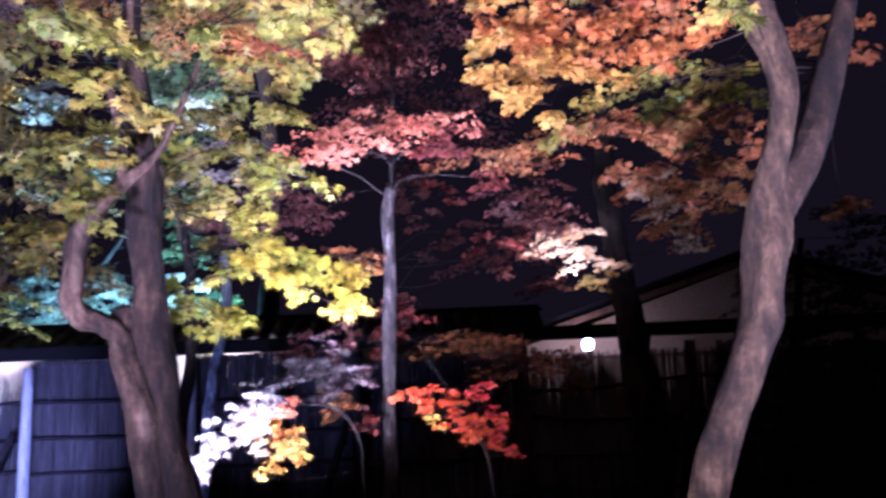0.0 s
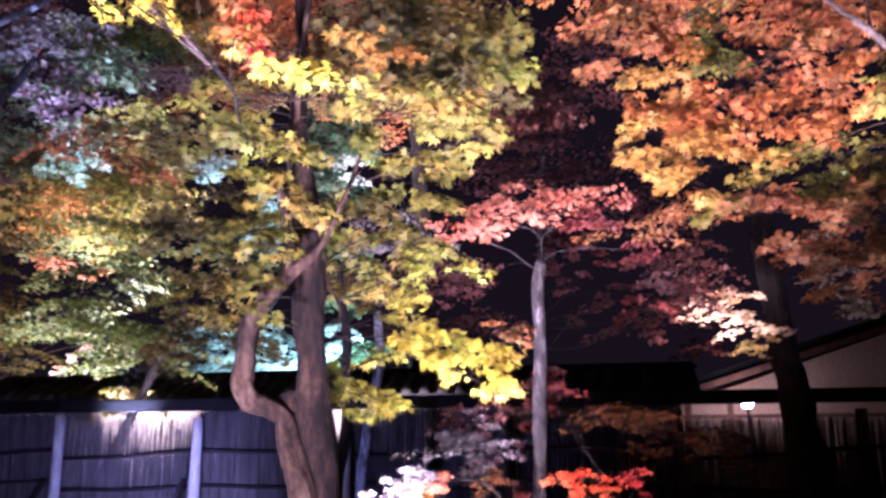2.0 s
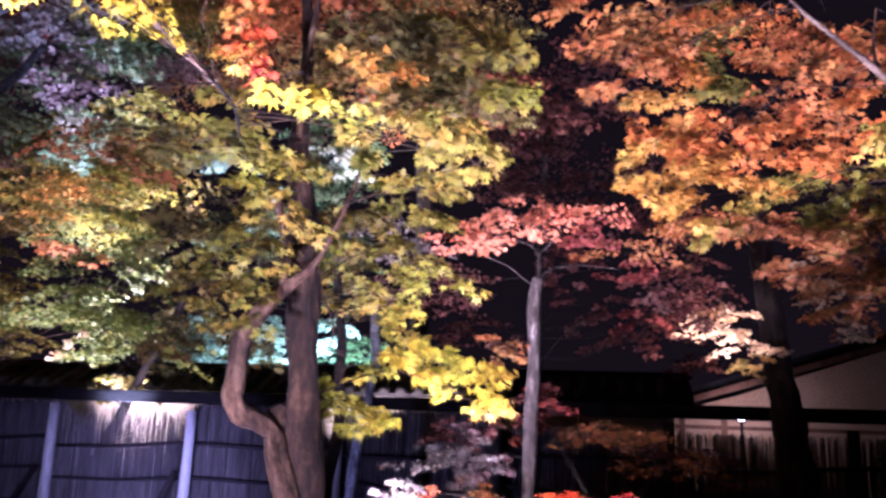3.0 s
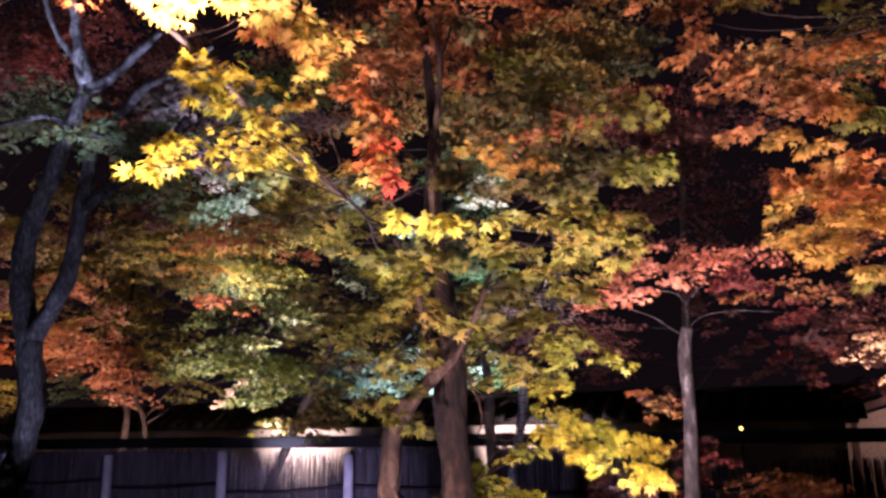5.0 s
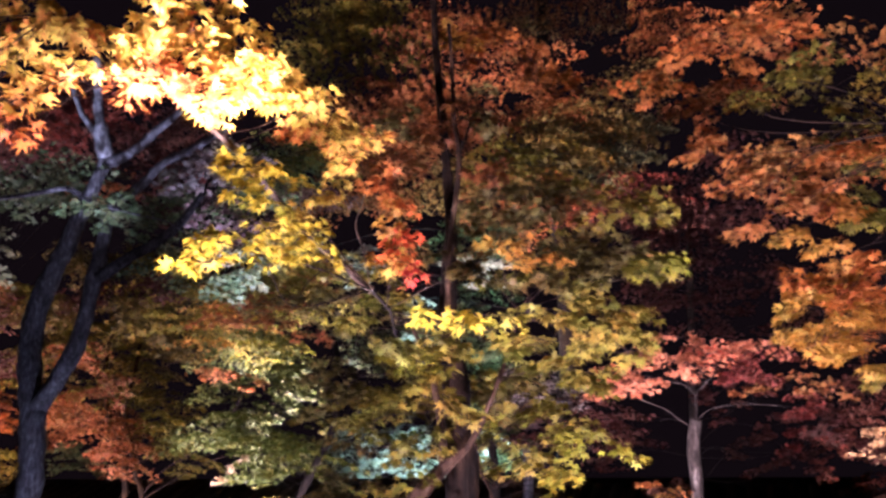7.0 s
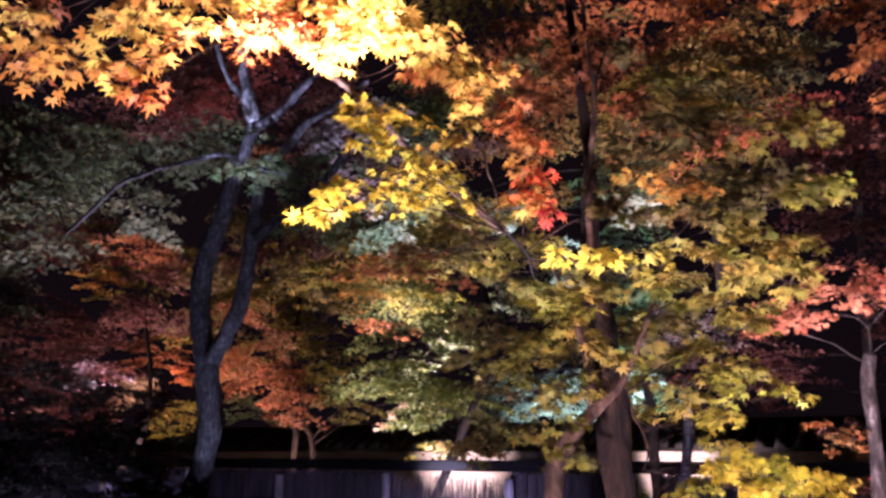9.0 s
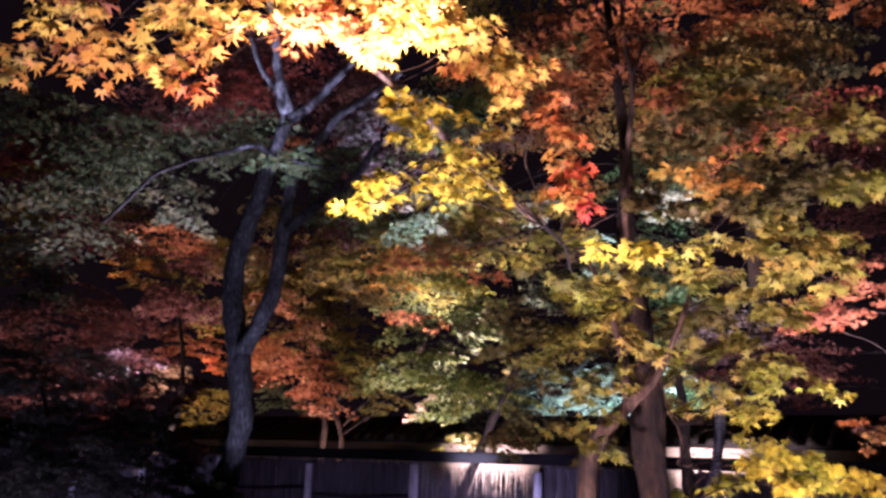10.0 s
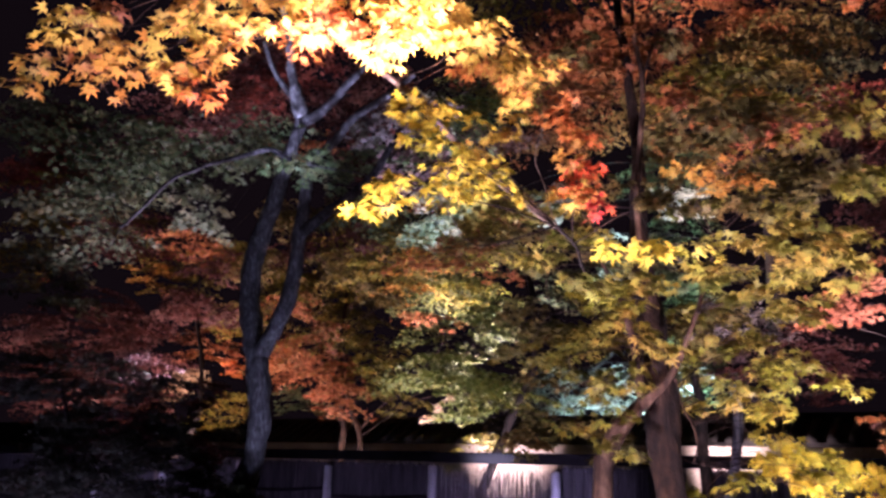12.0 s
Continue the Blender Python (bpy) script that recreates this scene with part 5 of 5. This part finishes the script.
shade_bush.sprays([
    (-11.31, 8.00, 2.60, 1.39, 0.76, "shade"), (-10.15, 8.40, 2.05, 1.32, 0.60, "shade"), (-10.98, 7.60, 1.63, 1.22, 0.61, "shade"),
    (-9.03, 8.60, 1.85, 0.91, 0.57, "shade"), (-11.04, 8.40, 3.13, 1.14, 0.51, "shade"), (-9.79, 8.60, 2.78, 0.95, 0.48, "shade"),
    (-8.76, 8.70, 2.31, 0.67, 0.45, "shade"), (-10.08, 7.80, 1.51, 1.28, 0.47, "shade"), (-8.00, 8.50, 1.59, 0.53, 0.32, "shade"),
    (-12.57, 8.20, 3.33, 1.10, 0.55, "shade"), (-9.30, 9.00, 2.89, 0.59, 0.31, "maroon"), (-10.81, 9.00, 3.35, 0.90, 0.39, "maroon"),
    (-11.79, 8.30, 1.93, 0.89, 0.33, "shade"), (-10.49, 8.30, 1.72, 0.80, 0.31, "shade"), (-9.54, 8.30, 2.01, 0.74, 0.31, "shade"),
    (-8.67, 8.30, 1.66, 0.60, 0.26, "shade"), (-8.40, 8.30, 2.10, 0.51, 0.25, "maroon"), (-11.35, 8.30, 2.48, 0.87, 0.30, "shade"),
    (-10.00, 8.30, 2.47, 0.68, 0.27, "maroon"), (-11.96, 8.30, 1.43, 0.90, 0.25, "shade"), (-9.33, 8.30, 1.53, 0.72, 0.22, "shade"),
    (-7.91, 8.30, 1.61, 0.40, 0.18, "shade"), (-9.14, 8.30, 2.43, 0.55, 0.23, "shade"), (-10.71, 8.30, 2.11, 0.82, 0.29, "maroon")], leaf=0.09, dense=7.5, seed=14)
forked_maple.sprays([
    (-5.97, 9.20, 5.70, 0.52, 0.21, "mauve"), (-5.90, 9.60, 6.02, 0.86, 0.39, "mauve"), (-6.24, 9.60, 6.75, 1.01, 0.45, "ash"),
    (-5.52, 9.80, 6.33, 0.87, 0.39, "sage"), (-5.47, 10.20, 5.87, 0.98, 0.39, "olive"), (-5.63, 9.60, 5.19, 0.93, 0.37, "sage"),
    (-8.50, 9.00, 6.60, 1.08, 0.60, "sage"), (-10.54, 8.60, 6.35, 1.95, 0.47, "sage"), (-14.64, 9.00, 8.32, 1.50, 0.67, "sage"),
    (-6.71, 8.50, 5.67, 0.72, 0.27, "sage")], leaf=0.13, dense=4.6, seed=30)
# the pale spray brightens this crown by tint
forked_maple.sprays([
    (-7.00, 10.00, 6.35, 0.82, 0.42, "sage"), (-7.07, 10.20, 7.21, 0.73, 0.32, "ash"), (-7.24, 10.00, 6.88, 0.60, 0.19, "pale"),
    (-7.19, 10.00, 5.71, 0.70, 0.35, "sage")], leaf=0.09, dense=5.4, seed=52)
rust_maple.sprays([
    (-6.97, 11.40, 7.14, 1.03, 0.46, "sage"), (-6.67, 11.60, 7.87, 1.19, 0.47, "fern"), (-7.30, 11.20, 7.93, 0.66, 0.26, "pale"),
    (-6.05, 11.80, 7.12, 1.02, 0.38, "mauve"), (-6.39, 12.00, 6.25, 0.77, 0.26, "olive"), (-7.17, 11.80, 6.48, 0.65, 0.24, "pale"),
    (-5.95, 12.00, 8.28, 1.06, 0.48, "olive")], leaf=0.09, dense=5.4, seed=53)
rust_maple.sprays([
    (-8.12, 12.40, 5.00, 0.95, 0.16, "amber"), (-7.21, 12.20, 4.27, 0.53, 0.09, "salmon"), (-6.96, 12.60, 5.63, 1.19, 0.34, "lime"),
    (-7.83, 12.60, 5.52, 1.23, 0.27, "amber"), (-7.29, 12.80, 4.95, 1.21, 0.35, "lime"), (-6.60, 12.60, 4.29, 1.15, 0.38, "fern"),
    (-7.06, 12.00, 3.49, 1.25, 0.45, "fern"), (-6.33, 12.20, 3.17, 1.10, 0.37, "fern")], leaf=0.09, dense=5.4, seed=31)
rust_maple.sprays([
    (-9.77, 13.40, 5.96, 1.68, 0.61, "olive"), (-10.20, 13.40, 5.12, 1.38, 0.46, "moss"), (-8.36, 13.60, 5.46, 1.60, 0.58, "olive"),
    (-12.29, 12.60, 5.98, 1.46, 0.59, "olive"), (-12.18, 12.40, 4.84, 1.27, 0.57, "moss"), (-11.31, 12.60, 3.99, 1.07, 0.46, "rust"),
    (-10.56, 13.00, 4.43, 1.06, 0.55, "olive"), (-10.21, 13.00, 3.58, 0.89, 0.60, "rust"), (-12.28, 12.40, 3.79, 0.47, 0.25, "orange"),
    (-10.67, 11.20, 5.41, 0.89, 0.43, "moss"), (-9.72, 11.20, 5.62, 0.84, 0.42, "maroon"), (-9.88, 11.20, 4.62, 0.83, 0.41, "rust"),
    (-8.90, 11.20, 5.24, 0.69, 0.40, "moss"), (-10.97, 11.20, 4.50, 0.90, 0.38, "maroon"), (-8.98, 11.20, 4.08, 0.68, 0.35, "rust"),
    (-11.88, 11.20, 5.53, 0.97, 0.45, "maroon"), (-12.55, 11.20, 4.82, 1.00, 0.40, "maroon"), (-8.45, 11.20, 5.68, 0.68, 0.36, "maroon"),
    (-10.22, 11.20, 6.31, 0.88, 0.39, "moss"), (-7.89, 11.20, 4.67, 0.55, 0.34, "moss")], leaf=0.09, dense=5.4, seed=131)

maroon_maple = Tree("maple_tree", (-0.06, 9.40, 0), "dark maple with maroon and crimson leaves before the fence", BARK_UNLIT, "maple tree")
maroon_maple.limb("trunk", [(-0.06, 9.40, -0.05), (-0.06, 9.40, 1.64), (-0.04, 9.40, 2.48), (-0.02, 9.40, 3.36), (0.02, 9.40, 4.28), (0.06, 9.40, 5.25)], 0.06, 0.03)
maroon_maple.sprays([
    (-0.09, 9.00, 5.41, 0.58, 0.25, "maroon"), (0.49, 9.20, 5.21, 0.50, 0.22, "maroon"), (0.07, 9.20, 4.78, 0.49, 0.21, "maroon"),
    (0.71, 9.40, 4.57, 0.67, 0.25, "maroon"), (-0.39, 9.00, 5.11, 0.58, 0.25, "maroon"), (0.09, 9.40, 4.39, 0.66, 0.25, "maroon"),
    (0.46, 9.00, 5.14, 0.90, 0.41, "maroon")], leaf=0.07, dense=4.6, seed=33)

dark_evergreen = Tree("evergreen_shrub", (3.83, 9.40, 0), "unlit dark evergreen shrub beside the house", BARK_UNLIT, "shrub")
dark_evergreen.limb("trunk", [(3.79, 9.40, -0.05), (3.79, 9.40, 0.47), (3.88, 9.40, 1.33), (4.03, 9.40, 2.11), (4.17, 9.40, 2.91)], 0.07, 0.03)
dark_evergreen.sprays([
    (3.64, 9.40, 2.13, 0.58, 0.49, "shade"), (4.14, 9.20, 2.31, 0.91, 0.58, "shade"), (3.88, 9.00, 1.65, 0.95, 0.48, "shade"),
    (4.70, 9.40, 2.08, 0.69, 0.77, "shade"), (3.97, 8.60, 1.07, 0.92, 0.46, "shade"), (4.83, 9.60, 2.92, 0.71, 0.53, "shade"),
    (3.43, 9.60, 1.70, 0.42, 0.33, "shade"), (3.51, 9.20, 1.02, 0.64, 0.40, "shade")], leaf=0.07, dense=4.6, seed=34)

hedge_tree = Tree("broadleaf_tree", (-8.12, 18.50, 0), "tree flooded with pale turquoise light beyond the wall", BARK_UNLIT, "tree")
hedge_tree.limb("trunk", [(-8.11, 18.50, -0.05), (-8.11, 18.50, 2.79), (-8.16, 18.50, 4.04), (-8.55, 18.50, 5.99), (-8.61, 18.50, 8.04)], 0.12, 0.06, sides=8)
hedge_tree.limb("limb", [(-8.14, 18.50, 3.78), (-7.11, 18.60, 4.55), (-6.14, 18.60, 5.96)], 0.08, 0.03, sides=8)
# whitish tint paints part of the flood of light behind the wall
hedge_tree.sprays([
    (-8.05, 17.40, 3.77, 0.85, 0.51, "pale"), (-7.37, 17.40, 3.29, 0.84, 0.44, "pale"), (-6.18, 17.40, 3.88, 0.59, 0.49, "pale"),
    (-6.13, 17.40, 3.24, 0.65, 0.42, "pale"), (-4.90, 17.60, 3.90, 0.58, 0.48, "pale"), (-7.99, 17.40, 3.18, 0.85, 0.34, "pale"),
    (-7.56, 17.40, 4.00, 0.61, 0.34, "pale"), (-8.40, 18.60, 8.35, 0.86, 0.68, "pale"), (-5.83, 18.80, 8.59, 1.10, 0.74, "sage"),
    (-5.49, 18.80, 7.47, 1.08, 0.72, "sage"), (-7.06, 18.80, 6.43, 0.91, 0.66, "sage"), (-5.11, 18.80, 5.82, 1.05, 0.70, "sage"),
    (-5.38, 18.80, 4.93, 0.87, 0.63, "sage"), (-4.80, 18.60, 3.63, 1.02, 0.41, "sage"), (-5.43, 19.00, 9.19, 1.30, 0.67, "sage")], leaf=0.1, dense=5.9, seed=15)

tall_tree = Tree("broadleaf_tree", (-5.41, 17.00, 0), "tall dark tree with brown and olive crown beyond the wall", BARK_UNLIT, "tree")
tall_tree.limb("trunk", [(-3.08, 17.00, -0.05), (-3.08, 17.00, 2.59), (-3.01, 17.00, 5.34), (-3.21, 17.00, 9.55), (-3.41, 17.00, 13.09), (-3.36, 17.00, 16.22)], 0.22, 0.1)
tall_tree.sprays([
    (-7.50, 15.50, 12.43, 2.88, 1.44, "olive"), (-3.70, 14.50, 10.84, 2.16, 0.92, "rust"), (-6.01, 15.50, 10.08, 1.97, 0.99, "rust"),
    (-2.05, 16.00, 9.33, 2.34, 0.94, "green"), (-2.88, 17.00, 13.13, 2.18, 0.73, "rust"), (-3.42, 15.50, 8.94, 1.84, 1.07, "olive"),
    (-1.57, 15.50, 8.11, 1.76, 0.53, "crimson"), (-6.98, 16.00, 9.10, 2.01, 1.17, "rust"), (-10.02, 16.50, 7.66, 2.51, 1.26, "olive"),
    (-8.82, 16.00, 9.90, 2.13, 1.06, "sage")], leaf=0.1, dense=5.4, seed=16)
tall_tree.sprays([
    (-7.55, 15.50, 13.34, 2.21, 0.92, "olive"), (-5.36, 15.00, 12.12, 1.51, 0.67, "rust"), (-0.55, 15.50, 11.43, 1.44, 0.80, "rust"),
    (-1.27, 15.50, 10.07, 1.70, 0.77, "moss"), (-2.83, 15.50, 10.08, 1.88, 0.78, "rust"), (-4.72, 15.50, 8.74, 1.71, 0.78, "moss"),
    (-0.77, 15.50, 7.67, 1.59, 0.58, "maroon"), (-7.62, 16.00, 10.42, 1.58, 0.88, "moss")], leaf=0.1, dense=5.4, seed=60)
tall_tree.sprays([
    (-9.28, 16.00, 6.48, 1.53, 0.68, "moss"), (-9.71, 16.50, 7.70, 1.61, 0.72, "rust"), (-2.67, 16.00, 9.45, 2.04, 0.94, "moss"),
    (-6.36, 16.00, 11.11, 2.07, 0.86, "rust"), (-5.18, 15.50, 10.21, 2.10, 0.97, "rust"), (-3.58, 15.50, 8.07, 1.95, 0.90, "rust"),
    (-2.50, 15.50, 9.28, 1.82, 0.91, "moss"), (-7.78, 15.50, 10.21, 2.05, 1.02, "rust")], leaf=0.1, dense=5.4, seed=160)
maroon_maple.sprays([
    (-0.25, 9.40, 4.42, 0.75, 0.30, "maroon"), (-0.27, 9.20, 4.89, 0.75, 0.41, "maroon"), (0.17, 9.20, 3.65, 0.47, 0.24, "maroon"),
    (1.22, 9.20, 3.90, 0.64, 0.32, "maroon"), (0.50, 9.20, 5.86, 0.69, 0.34, "maroon"), (-0.77, 9.20, 2.81, 0.47, 0.31, "maroon"),
    (1.28, 9.20, 2.93, 0.70, 0.39, "maroon"), (0.19, 9.40, 4.15, 0.49, 0.33, "maroon"), (0.33, 8.60, 3.09, 0.25, 0.14, "maroon"),
    (0.67, 8.60, 2.97, 0.29, 0.16, "maroon"), (0.99, 8.60, 2.83, 0.28, 0.15, "crimson"), (1.13, 8.60, 2.59, 0.24, 0.12, "maroon"),
    (0.73, 8.60, 2.65, 0.28, 0.14, "maroon"), (0.29, 8.60, 3.37, 0.30, 0.17, "maroon"), (0.07, 8.60, 3.27, 0.21, 0.14, "maroon"),
    (0.61, 8.60, 3.35, 0.25, 0.15, "crimson"), (0.37, 8.60, 2.77, 0.21, 0.12, "maroon")], leaf=0.07, dense=4.6, seed=61)
left_maple.sprays([
    (-19.84, 12.00, 9.74, 2.44, 1.11, "rust"), (-19.64, 12.00, 7.00, 2.35, 1.28, "olive"), (-18.03, 12.00, 8.23, 2.25, 0.82, "rust"),
    (-17.73, 11.00, 7.75, 1.77, 0.79, "olive"), (-15.02, 12.00, 6.84, 1.62, 0.72, "olive"), (-16.66, 12.00, 4.94, 2.07, 0.94, "maroon"),
    (-12.18, 12.40, 4.69, 0.95, 0.79, "olive"), (-16.97, 12.40, 6.78, 2.34, 0.78, "crimson"), (-12.44, 13.00, 10.43, 1.61, 0.89, "crimson"),
    (-9.81, 13.00, 9.66, 1.45, 0.97, "maroon"), (-13.26, 12.50, 9.73, 1.61, 0.71, "crimson"), (-14.88, 12.50, 9.25, 1.69, 0.75, "maroon"),
    (-17.29, 11.40, 3.38, 1.70, 0.94, "maroon"), (-13.11, 12.40, 4.29, 0.99, 0.66, "rust"), (-10.44, 10.00, 8.79, 0.94, 0.46, "maroon"),
    (-9.93, 10.00, 8.07, 1.00, 0.39, "crimson"), (-10.76, 10.00, 7.88, 1.05, 0.40, "maroon"), (-8.21, 10.00, 7.69, 0.68, 0.34, "maroon"),
    (-7.41, 10.00, 7.04, 0.63, 0.32, "crimson"), (-7.76, 10.00, 7.93, 0.75, 0.36, "maroon"), (-8.64, 10.00, 6.99, 0.79, 0.30, "rust"),
    (-11.93, 10.00, 8.58, 1.16, 0.48, "maroon"), (-9.50, 10.00, 9.09, 0.99, 0.45, "maroon"), (-7.20, 10.00, 6.40, 0.52, 0.28, "maroon"),
    (-8.28, 10.00, 8.45, 0.79, 0.42, "crimson"), (-17.24, 10.60, 8.37, 1.92, 0.63, "crimson"), (-15.56, 10.60, 7.44, 1.71, 0.58, "maroon"),
    (-14.01, 10.60, 6.37, 1.53, 0.53, "maroon"), (-17.53, 10.60, 9.53, 1.98, 0.60, "maroon"), (-13.82, 10.60, 8.25, 1.57, 0.57, "maroon"),
    (-11.76, 10.60, 5.86, 1.09, 0.44, "rust")], leaf=0.09, dense=4.9, seed=62, stem=0.3)
rust_maple.sprays([
    (-11.96, 13.20, 5.42, 1.31, 0.65, "olive"), (-9.75, 13.60, 6.91, 1.25, 0.62, "olive"), (-10.53, 13.60, 4.54, 1.09, 0.62, "olive"),
    (-12.52, 13.60, 5.65, 1.19, 0.68, "olive"), (-12.34, 13.60, 3.93, 1.00, 0.66, "rust"), (-9.47, 13.40, 3.80, 0.89, 0.59, "olive"),
    (-11.34, 13.60, 7.01, 1.32, 0.66, "olive"), (-7.56, 13.00, 6.13, 1.25, 0.56, "olive"), (-8.51, 13.00, 6.16, 1.15, 0.52, "sage"),
    (-6.80, 13.00, 6.59, 1.10, 0.49, "olive")], leaf=0.09, dense=4.9, seed=63)
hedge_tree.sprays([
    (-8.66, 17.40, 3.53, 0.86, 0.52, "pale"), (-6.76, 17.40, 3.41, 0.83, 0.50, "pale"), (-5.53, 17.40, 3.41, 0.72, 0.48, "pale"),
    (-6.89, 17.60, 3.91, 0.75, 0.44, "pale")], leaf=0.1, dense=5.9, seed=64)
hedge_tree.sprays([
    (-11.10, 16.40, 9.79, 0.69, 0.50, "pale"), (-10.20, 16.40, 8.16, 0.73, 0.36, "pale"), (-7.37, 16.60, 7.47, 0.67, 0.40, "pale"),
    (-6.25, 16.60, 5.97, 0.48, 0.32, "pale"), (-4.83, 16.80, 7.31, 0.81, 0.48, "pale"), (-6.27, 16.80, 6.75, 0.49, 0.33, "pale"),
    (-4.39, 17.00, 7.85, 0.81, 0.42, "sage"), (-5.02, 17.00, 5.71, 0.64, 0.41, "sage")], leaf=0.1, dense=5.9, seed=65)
